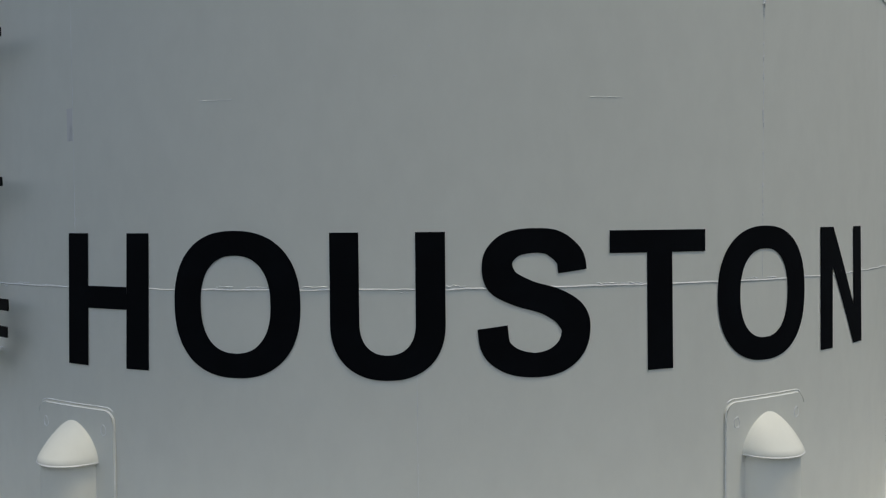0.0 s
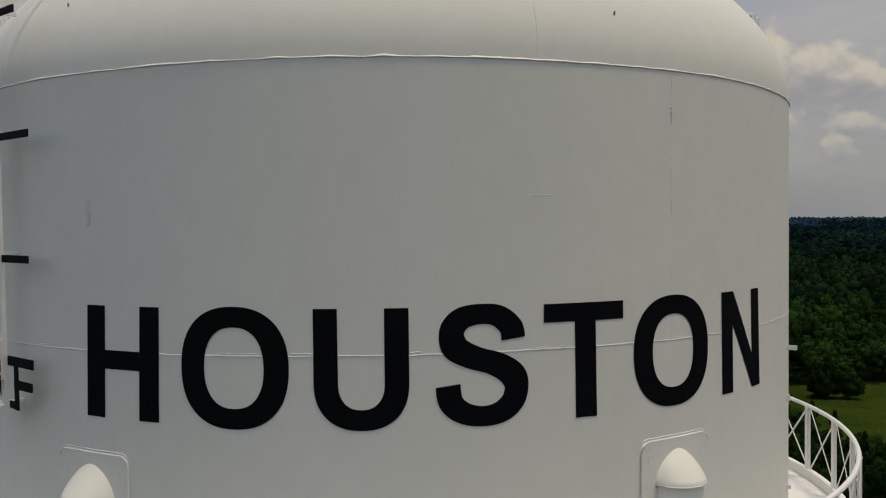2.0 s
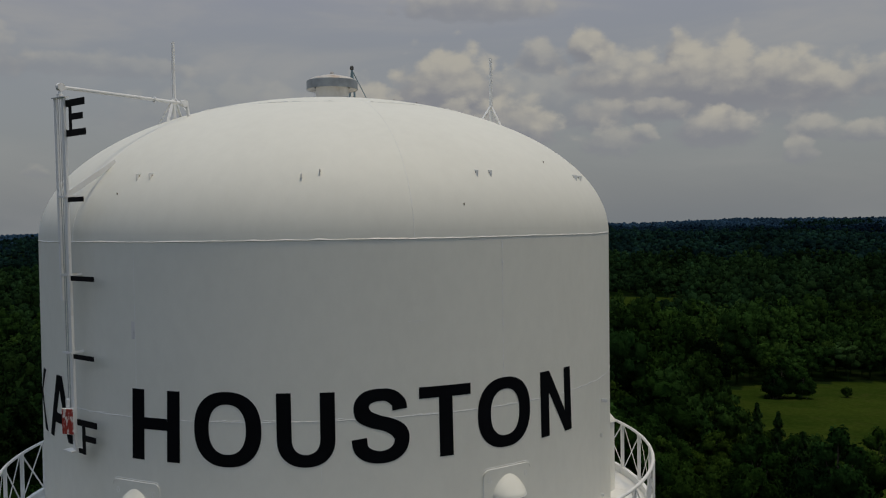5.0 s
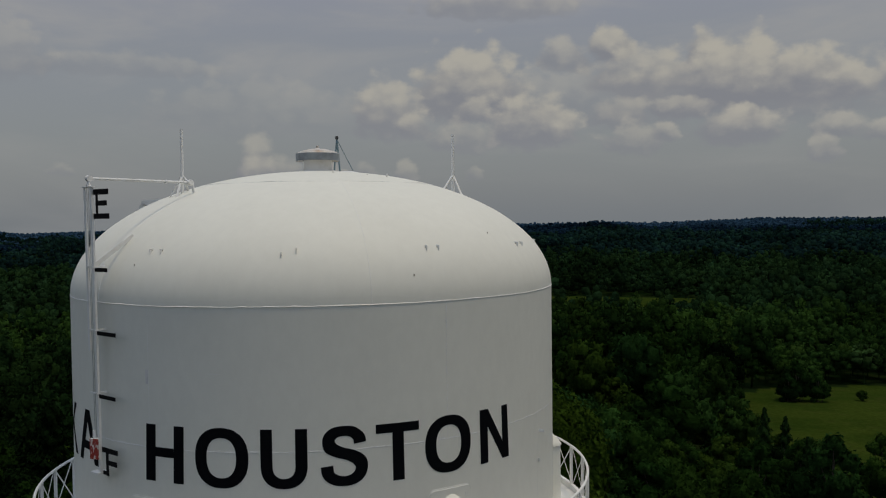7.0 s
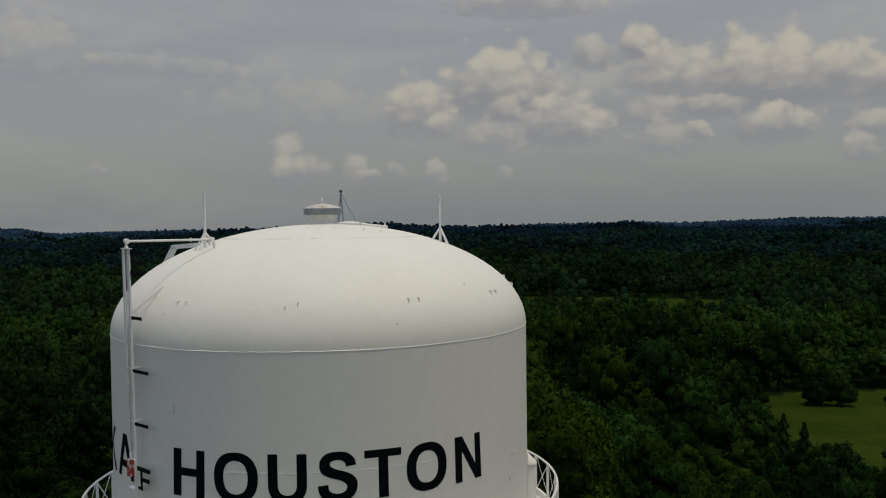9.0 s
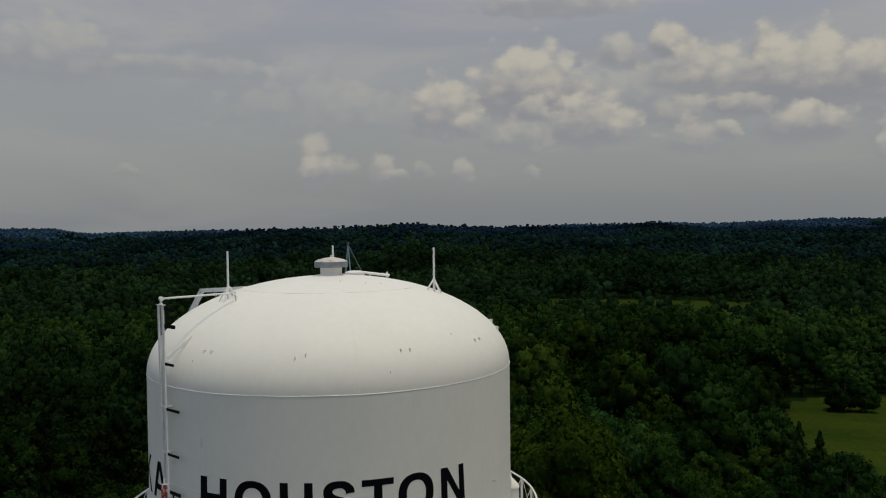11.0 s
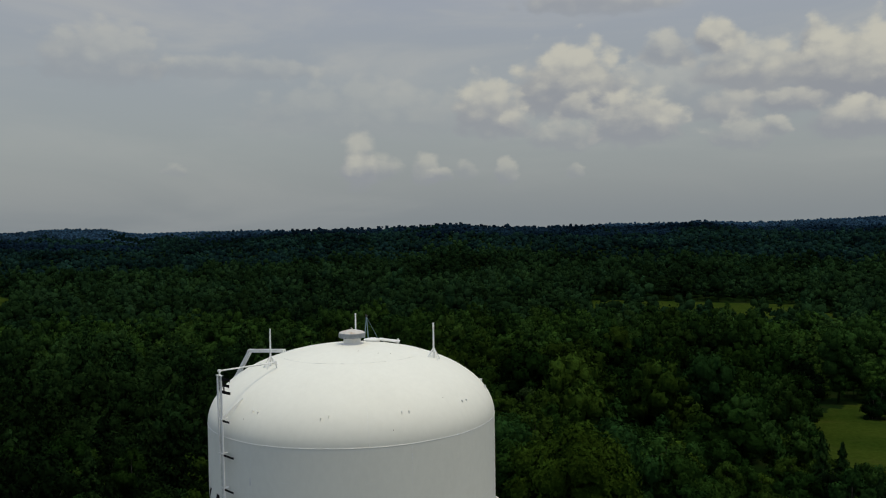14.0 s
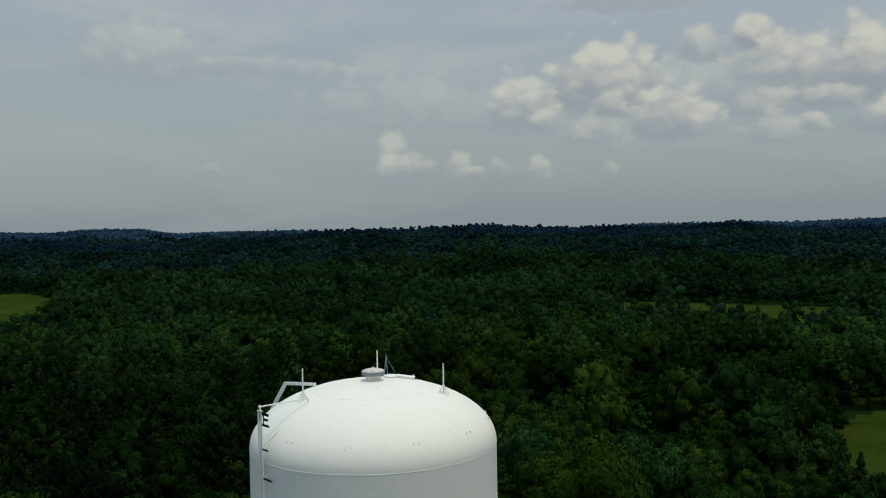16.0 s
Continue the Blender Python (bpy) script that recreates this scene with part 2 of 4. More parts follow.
def dome_z(r):
    return RISE * math.sqrt(max(0.0, 1 - (r / R) ** 2))


def turned(az, r, z):
    """A frame on the shell: x along the wall, y outwards, z up."""
    a = radians(az)
    m = Matrix(((math.cos(a), math.sin(a), 0), (math.sin(a), -math.cos(a), 0), (0, 0, 1))).to_4x4()
    m.translation = on(az, r, z)
    return m


tower = empty("water_tower", "white painted steel water tower with black lettering, on six legs", "water tower")
WALL_LOW = -5.45


def build_shell():
    bm = bmesh.new()
    n = 180
    rows = []
    for z in (0.0, -0.6, -1.29, -1.9, -2.58, -3.4, -4.4, WALL_LOW - 0.2):
        rows.append([on(k * 360 / n, R, z) for k in range(n)])
    grid(bm, rows[::-1], True)
    part("shell", bm, WHITE, tower, "smooth white painted steel shell", True)
    bm = bmesh.new()
    rows = []
    for i in range(40):
        t = i / 40 * math.pi / 2
        rows.append([on(k * 360 / n, R * math.cos(t), RISE * math.sin(t)) for k in range(n)])
    vs = grid(bm, rows, True)
    top = bm.verts.new(on(0, 0, RISE))
    for k in range(n):
        bm.faces.new((vs[-1][k], vs[-1][(k + 1) % n], top))
    part("roof", bm, WHITE, tower, "white domed ellipsoidal steel roof", True)
    bm = bmesh.new()
    rows = []
    for i in range(14):
        t = i / 14 * math.pi / 2
        rows.append([on(k * 360 / 72, R * math.cos(t), WALL_LOW - 0.2 - 3.0 * math.sin(t)) for k in range(72)])
    vs = grid(bm, rows[::-1], True)
    bm.faces.new(vs[0])
    part("bottom_bowl", bm, WHITE, tower, "", True)


def bead_ring(r, z, width, seed, high=0.02, sag=0.0):
    """A slightly uneven weld bead round the tank."""
    rng = random.Random(seed)
    bm = bmesh.new()
    n = 720
    wave = [rng.gauss(0, 1) for _ in range(n)]
    rows = [[], [], []]
    for k in range(n):
        w = (wave[k] + wave[k - 1] + wave[k - 2]) / 3
        slow = math.sin(k * 0.09 + seed) * 0.0035
        wd = width * (1 + 0.35 * w)
        for row, (dr, dz) in zip(rows, ((-0.002, -wd), (min(high, width * (0.75 + 0.2 * w)), 0), (-0.002, wd))):
            az = (k * 360 / n + 180) % 360 - 180
            row.append(on(az, r + dr, z + dz + slow + 0.003 * w - sag * math.exp(-((az + 38) / 18) ** 2)))
    grid(bm, rows, True)
    return bm


def bead_line(points, width, seed, gaps=0.0, high=0.02, rough=0.3):
    """An uneven, partly ground-off weld bead along points that lie on the steel (point, outward)."""
    rng = random.Random(seed)
    bm = bmesh.new()
    prev = None
    for i, (p, nrm) in enumerate(points):
        nxt = points[min(i + 1, len(points) - 1)][0] - points[max(i - 1, 0)][0]
        s = nrm.cross(nxt).normalized()
        w = width * (0.7 + 0.5 * rng.random())
        j = s * rng.gauss(0, width * rough)
        top = min(high, width * (0.2 + 0.6 * rng.random())) if rng.random() >= gaps else 0.0004
        cur = [bm.verts.new(p + j + s * w - nrm * 0.002), bm.verts.new(p + j + nrm * top), bm.verts.new(p + j - s * w - nrm * 0.002)]
        if prev:
            bm.faces.new((prev[0], prev[1], cur[1], cur[0]))
            bm.faces.new((prev[1], prev[2], cur[2], cur[1]))
        prev = cur
    bmesh.ops.recalc_face_normals(bm, faces=bm.faces)
    return bm


def wall_seam(az, z0, z1, width, seed, gaps, high=0.0032):
    n = int(abs(z1 - z0) / 0.02)
    return bead_line([(on(az, R, z0 + (z1 - z0) * i / n), on(az, 1, 0) - on(0, 0, 0)) for i in range(n + 1)], width, seed, gaps, high)


def build_seams():
    part("weld_seam", bead_ring(R, 0.0, 0.012, 1), BEAD, tower, "raised weld bead between shell and roof")
    part("weld_seam", bead_ring(R, -2.586, 0.012, 5, 0.0036, 0.03), BEAD, tower)
    rng = random.Random(3)
    for k in range(26):                                # lumps and doubled stretches of bead
        az0 = -46 + k * 3.7 + rng.uniform(-1, 1)
        run = rng.uniform(0.5, 2.6)
        dz = rng.choice((-0.022, 0.02, 0.016))
        pts = [(on(az0 + run * i / 10, R, -2.586 + dz - 0.03 * math.exp(-((az0 + 38) / 18) ** 2) + rng.gauss(0, 0.002)), on(az0, 1, 0) - on(0, 0, 0)) for i in range(11)]
        part("weld_lump", bead_line(pts, 0.008, k + 800, 0.4, 0.004), BEAD, tower)
    for k in range(6):
        part("weld_seam", wall_seam(30.2 + 60 * k, -0.05, -2.1, 0.012 if k == 0 else 0.008, 20 + k, 0.68, 0.006 if k == 0 else 0.003), BEAD, tower, "pitted vertical weld bead")
        part("weld_seam", wall_seam(30.2 + 60 * k, -2.1, -2.57, 0.008, 90 + k, 0.45), BEAD, tower)
        part("weld_seam", wall_seam(0.2 + 60 * k, -2.6, WALL_LOW, 0.005, 40 + k, 0.5), BEAD, tower)
        pts = []
        for i in range(240):
            t = radians(0.5 + 64 * i / 239)
            r, z = R * math.cos(t), RISE * math.sin(t)
            nrm = (on(14.8 + 60 * k, math.cos(t) / R, math.sin(t) / RISE) - on(0, 0, 0)).normalized()
            pts.append((on(14.8 + 60 * k, r, z), nrm))
        part("weld_seam", bead_line(pts, 0.005, 60 + k, 0.3), BEAD, tower)
    for az0, az1, z in ((-16.7, -13.9, -1.2), (13.6, 16.4, -1.2), (-1.4, -1.1, -1.06), (1.2, 1.4, -0.85)):
        pts = [(on(az0 + (az1 - az0) * i / 14, R, z), on(az0, 1, 0) - on(0, 0, 0)) for i in range(15)]
        part("weld_scar", bead_line(pts, 0.006, int(az0 * 10) + 500, 0.55, 0.0035), BEAD, tower, "short leftover weld scar")
    for z, w in ((-0.10, 0.016), (-0.33, 0.02), (-0.42, 0.014), (-1.3, 0.012)):      # heavy lumps on the upright seam
        pts = [(on(30.2, R, z - 0.075 * i / 8), on(30.2, 1, 0) - on(0, 0, 0)) for i in range(9)]
        part("weld_lump", bead_line(pts, w, int(-z * 100) + 900, 0.0, 0.012), BEAD, tower)
    bm = bmesh.new()
    grid(bm, [[on(-30.2 + 0.35 * x, R + 0.0015, -1.18 - 0.26 * y) for x in (-1, -0.3, 0.3, 1)] for y in (0, 0.4, 0.8, 1)])
    part("paint_scuff", bm, SCUFF, tower, "grey scuffed patch in the paint")
    r = 2.72
    bm = bead_ring(r, dome_z(r) + 0.001, 0.007, 9, 0.003)
    part("weld_seam", bm, BEAD, tower)


# ---- lettering, painted on the shell ----
LIFT = 0.004


def add_ribbon(bm, outer, inner, closed=False):
    steps = 5
    rows = [[on(a[0] * (1 - i / steps) + b[0] * i / steps, R + LIFT, a[1] * (1 - i / steps) + b[1] * i / steps) for a, b in zip(outer, inner)] for i in range(steps + 1)]
    grid(bm, rows, closed)


def slab(bm, a0, a1, b0, b1, z0, z1):
    """A stroke whose upper edge runs a0..a1 and lower edge b0..b1."""
    n = 12
    add_ribbon(bm, [(a0 + (a1 - a0) * i / n, z0) for i in range(n + 1)], [(b0 + (b1 - b0) * i / n, z1) for i in range(n + 1)])


def letter(bm):
    bmesh.ops.remove_doubles(bm, verts=bm.verts, dist=0.0005)
    bmesh.ops.recalc_face_normals(bm, faces=bm.faces)
    # face outwards
    f = bm.faces[:][0]
    f.normal_update()
    c = f.calc_center_median()
    if f.normal.x * c.x + f.normal.y * c.y < 0:
        bmesh.ops.reverse_faces(bm, faces=bm.faces)
    part("painted_letter", bm, BLACK, tower, "black painted capital letter")


DEG = math.pi / 180 * R      # metres for each degree along the shell
TOPZ, LOWZ = -2.175, -3.226


def round_letter(mid, half, z0, z1, side, cap):
    bm = bmesh.new()
    cz, hz = (z0 + z1) / 2, (z0 - z1) / 2
    n = 72

    def oval(hw, hh, p):
        out = []
        for k in range(n):
            c, s = math.cos(k * math.tau / n), math.sin(k * math.tau / n)
            out.append((mid + hw * math.copysign(abs(c) ** p, c), cz + hh * math.copysign(abs(s) ** p, s)))
        return out
    add_ribbon(bm, oval(half, hz, 0.86), oval(half - side, hz - cap, 0.86), True)
    letter(bm)


def build_letters():
    bm = bmesh.new()                                   # H
    slab(bm, -30.58, -28.17, -30.9, -28.45, TOPZ, LOWZ)
    slab(bm, -23.87, -21.63, -24.15, -21.85, TOPZ, LOWZ)
    slab(bm, -28.4, -24.0, -28.4, -24.0, -2.59, -2.766)
    letter(bm)
    round_letter(-13.93, 5.32, -2.158, -3.247, 2.38, 0.183)
    bm = bmesh.new()                                   # U
    n = 40
    out, inn = [(-6.33, TOPZ)], [(-4.12, TOPZ)]
    for i in range(n + 1):
        t = math.pi + math.pi * i / n
        c, s = math.cos(t), math.sin(t)
        pw = 0.88
        out.append((-1.98 + 4.35 * math.copysign(abs(c) ** pw, c), -2.83 - 0.415 * abs(s) ** pw))
        inn.append((-1.98 + 2.12 * math.copysign(abs(c) ** pw, c), -2.83 - 0.232 * abs(s) ** pw))
    out.append((2.36, TOPZ))
    inn.append((0.14, TOPZ))
    add_ribbon(bm, out, inn)
    letter(bm)
    bm = bmesh.new()                                   # S, a stroke of even width along a curve
    mid = [(12.12, -2.47), (11.86, -2.36), (10.6, -2.262), (9.0, -2.243), (7.4, -2.27), (6.45, -2.35), (6.28, -2.448), (6.75, -2.546), (8.3, -2.624),
           (10.4, -2.688), (11.87, -2.776), (12.4, -2.888), (12.05, -3.02), (10.9, -3.115), (9.2, -3.148), (7.4, -3.115), (6.2, -3.02), (5.9, -2.868)]
    pts = []
    for i in range(len(mid) - 1):
        p = [Vector((*mid[max(0, min(len(mid) - 1, i + k))], 0)) for k in (-1, 0, 1, 2)]
        for j in range(6):
            t = j / 6
            pts.append(0.5 * ((2 * p[1]) + (p[2] - p[0]) * t + (2 * p[0] - 5 * p[1] + 4 * p[2] - p[3]) * t * t + (3 * p[1] - p[0] - 3 * p[2] + p[3]) * t ** 3))
    pts.append(Vector((*mid[-1], 0)))
    out, inn = [], []
    for i, p in enumerate(pts):
        d = pts[min(i + 1, len(pts) - 1)] - pts[max(i - 1, 0)]
        d = Vector((d.x * DEG, d.y)).normalized()
        w = 0.089 + 0.022 * abs(d.y) + (0.03 * abs(d.x * d.y) if d.x > 0 else 0.0)
        out.append((p.x - d.y * w / DEG, p.y + d.x * w))
        inn.append((p.x + d.y * w / DEG, p.y - d.x * w))
    add_ribbon(bm, out, inn)
    letter(bm)
    bm = bmesh.new()                                   # T
    slab(bm, 15.16, 23.85, 15.16, 23.85, TOPZ, -2.343)
    slab(bm, 18.38, 20.66, 18.46, 20.77, -2.343, LOWZ)
    letter(bm)
    round_letter(30.48, 5.35, -2.154, -3.232, 2.45, 0.183)
    bm = bmesh.new()                                   # N
    slab(bm, 38.3, 40.5, 38.52, 40.68, TOPZ, LOWZ)
    slab(bm, 44.82, 46.78, 45.2, 47.3, TOPZ, LOWZ)
    slab(bm, 38.3, 40.65, 45.1, 47.3, TOPZ, LOWZ)
    letter(bm)
    bm = bmesh.new()                                   # K
    slab(bm, -70.4, -68.1, -70.4, -68.1, TOPZ, LOWZ)
    slab(bm, -62.9, -60.2, -68.9, -67.2, TOPZ, -2.83)
    slab(bm, -67.2, -65.2, -62.3, -59.5, -2.56, LOWZ)
    letter(bm)
    bm = bmesh.new()                                   # A
    slab(bm, -53.2, -50.9, -57.6, -55.3, TOPZ, LOWZ)
    slab(bm, -53.0, -50.7, -48.6, -46.3, TOPZ, LOWZ)
    slab(bm, -54.9, -49.0, -55.5, -48.4, -2.80, -2.97)
    letter(bm)


# ---- legs ----
DECK = -5.4


def build_leg(az, drop=0.0):
    """A leg with its cap and pad; drop: how much lower the pad sits."""
    m = turned(az, R, 0) @ Matrix.Translation((0, 0, -drop))
    bm = bmesh.new()                                   # tube
    n = 24
    rows = []
    for z in (-3.95, DECK, -9.0, -18.0, LAND0 - ZS + 0.3):
        rows.append([m @ Vector((0.268 * math.cos(t), 0.285 * math.sin(t) - 0.02, z)) for t in (k * math.tau / n for k in range(n))])
    grid(bm, rows[::-1], True)
    leg = part("leg", bm, WHITE, tower, "white tubular steel leg", True)
    bm = bmesh.new()                                   # sloping cap
    rows = []
    for i in range(13):
        s = i / 12
        w, p, z = 0.294 * (1 - s ** 1.45) ** 0.72 + 0.004, 0.284 * (1 - s) ** 0.96 + 0.004, -3.938 + 0.305 * s + 0.012 * math.sin(s * math.pi)
        row = []
        for k in range(21):
            t = math.pi * k / 20
            x = w * math.cos(t)
            back = R - math.sqrt(R * R - x * x)
            row.append(m @ Vector((x, -back - 0.004 + (p + back) * math.sin(t), z)))
        rows.append(row)
    lip = [v - Vector((0, 0, 0.022)) for v in rows[0]]
    grid(bm, [lip] + rows)
    part("cap", bm, WHITE, leg, "rounded sloping cap plate", True)
    pts = [(p + (m.to_3x3() @ Vector((0, 0.004, 0))), (m.to_3x3() @ Vector((math.cos(math.pi * k / 20), math.sin(math.pi * k / 20), 0))).normalized()) for k, p in enumerate(lip)]
    part("weld_bead", bead_line(pts, 0.008, int(az) + 380, 0.0, 0.004, 0.06), BEAD, leg)
    # reinforcing pad with rounded upper corners
    half, top, rad, th = 0.46, -3.54 - drop, 0.10, 0.022
    edge = [(-half, DECK), (-half, top - rad)]
    edge += [(-half + rad - rad * math.cos(t), top - rad + rad * math.sin(t)) for t in (radians(15 * k) for k in range(1, 6))]
    edge += [(-half + rad + (2 * half - 2 * rad) * k / 12, top) for k in range(13)]
    edge += [(half - rad + rad * math.sin(t), top - rad + rad * math.cos(t)) for t in (radians(15 * k) for k in range(1, 6))]
    edge += [(half, top - rad), (half, DECK)]

    def at(x, z, r):
        return on(az + x / DEG, r, z)
    bm = bmesh.new()
    cols = []
    for k in range(25):
        x = -half + 2 * half * k / 24
        dx = max(0.0, abs(x) - (half - rad))
        cols.append((x, top - rad + math.sqrt(max(0.0, rad * rad - dx * dx))))
    grid(bm, [[at(x, DECK, R + th) for x, _ in cols], [at(x, zz, R + th) for x, zz in cols]])
    grid(bm, [[at(x, z, R + th) for x, z in edge], [at(x, z, R - 0.003) for x, z in edge]])
    bmesh.ops.remove_doubles(bm, verts=bm.verts, dist=0.0004)
    part("reinforcing_pad", bm, WHITE, leg, "welded steel pad plate with rounded corners")
    pts = []
    for i in range(len(edge) - 1):
        a, b = Vector((*edge[i], 0)), Vector((*edge[i + 1], 0))
        k = max(1, int((b - a).length / 0.025))
        for j in range(k):
            q = a.lerp(b, j / k)
            pts.append((at(q.x, q.y, R + th * 0.7), on(az + q.x / DEG, 1, 0) - on(0, 0, 0)))
    part("weld_bead", bead_line(pts, 0.007, int(az) + 300, 0.0, 0.006, 0.1), BEAD, leg)
    pts = [(at(x * 1.02, z + 0.022, R + 0.001), on(az + x / DEG, 1, 0) - on(0, 0, 0)) for x, z in edge[4:-4]]
    part("weld_bead", bead_line(pts, 0.006, int(az) + 340, 0.1, 0.005, 0.15), BEAD, leg)
    for x in (-0.355, 0.355):
        bm = bmesh.new()
        ring = []
        for k in range(17):
            t = math.tau * k / 16
            ring.append((at(x + 0.028 * math.cos(t), -3.70 - drop + 0.042 * math.sin(t), R + th), on(az, 1, 0) - on(0, 0, 0)))
        part("plug_weld", bead_line(ring, 0.007, int(x * 100) + 7), BEAD, leg)


def build_tower_base():
    for k in range(6):
        build_leg(30.75 if k == 1 else -30.35 + 60 * k, 0.03 if k == 0 else 0.0)
    bm = bmesh.new()
    tube(bm, [on(0, 0, WALL_LOW - 3.1), on(0, 0, LAND0 - ZS - 0.2)], 0.6, 24)
    part("riser_pipe", bm, WHITE2, tower, "", True)
    for zz in (-15.0,):
        for k in range(6):
            bm = bmesh.new()
            tube(bm, [on(-30 + 60 * k, R, zz), on(30 + 60 * k, R, zz)], 0.12, 8)
            part("strut", bm, WHITE2, tower)
    for k in range(6):
        bm = bmesh.new()
        box(bm, (1.6, 1.6, 0.9), turned(-30 + 60 * k, R, LAND0 - ZS - 0.05), 0.03)
        part("footing", bm, CONCRETE, tower, "concrete footing block")


# ---- balcony round the tank ----
RAIL_R = 6.30


def build_balcony():
    b = empty("balcony", "white steel balcony with cross-braced railing round the tank", "balcony", at=(0, 0, 0))
    n = 160
    bm = bmesh.new()
    grid(bm, [[on(k * 360 / n, r, z) for k in range(n)] for r, z in ((R - 0.01, DECK), (RAIL_R - 0.02, DECK), (RAIL_R - 0.02, DECK - 0.02), (R - 0.01, DECK - 0.02))], True)
    part("deck", bm, WHITE2, b, "white painted steel deck plate with dirt")
    bm = bmesh.new()
    prof = ((RAIL_R - 0.03, -0.16), (RAIL_R + 0.05, -0.16), (RAIL_R + 0.05, -0.15), (RAIL_R - 0.02, -0.15), (RAIL_R - 0.02, 0.13), (RAIL_R + 0.05, 0.13), (RAIL_R + 0.05, 0.14), (RAIL_R - 0.03, 0.14), (RAIL_R - 0.03, -0.16))
    grid(bm, [[on(k * 360 / n, r, DECK + z) for k in range(n)] for r, z in prof], True)
    bmesh.ops.remove_doubles(bm, verts=bm.verts, dist=0.0005)
    part("edge_channel", bm, WHITE2, b, "curved channel that forms the toe board")
    bm = bmesh.new()
    prof = [(RAIL_R + 0.031 * math.cos(t), 1.115 + 0.031 * math.sin(t)) for t in (math.tau * k / 8 for k in range(9))]
    grid(bm, [[on(k * 360 / n, r, DECK + z) for k in range(n)] for r, z in prof], True)
    bmesh.ops.remove_doubles(bm, verts=bm.verts, dist=0.0005)
    part("top_rail", bm, WHITE2, b, "", True)
    first = brace = None
    for k in range(40):
        az = 9 * k
        m = Matrix.Rotation(radians(az), 4, "Z")
        if first is None:
            bm = bmesh.new()
            box(bm, (0.085, 0.008, 0.98), Matrix.Translation((0, -(RAIL_R - 0.012), ZS + DECK + 0.61)))
            box(bm, (0.008, 0.045, 0.98), Matrix.Translation((-0.0385, -(RAIL_R + 0.012), ZS + DECK + 0.61)))
            box(bm, (0.008, 0.045, 0.98), Matrix.Translation((0.0385, -(RAIL_R + 0.012), ZS + DECK + 0.61)))
            first = part("post", bm, WHITE2, b, "channel steel post")
            brace = []
            for q, (za, zb) in enumerate(((0.15, 1.08), (1.08, 0.15))):
                bm = bmesh.new()
                p0, p1 = on(0.4, RAIL_R + 0.028 + 0.008 * q, DECK + za), on(8.6, RAIL_R + 0.028 + 0.008 * q, DECK + zb)
                bar(bm, p0, p1, 0.035, 0.006, (on(90, 1, 0) - on(0, 0, 0)))
                brace.append(part("brace", bm, WHITE2, b, "flat diagonal brace bar"))
            continue
        for o in (first, *brace):
            c = new(o.name.split(".")[0], o.data)
            c.parent, c.matrix_basis = b, m
            c["label"] = o["label"]
    return b


build_shell()
build_seams()
build_letters()
build_tower_base()
build_balcony()


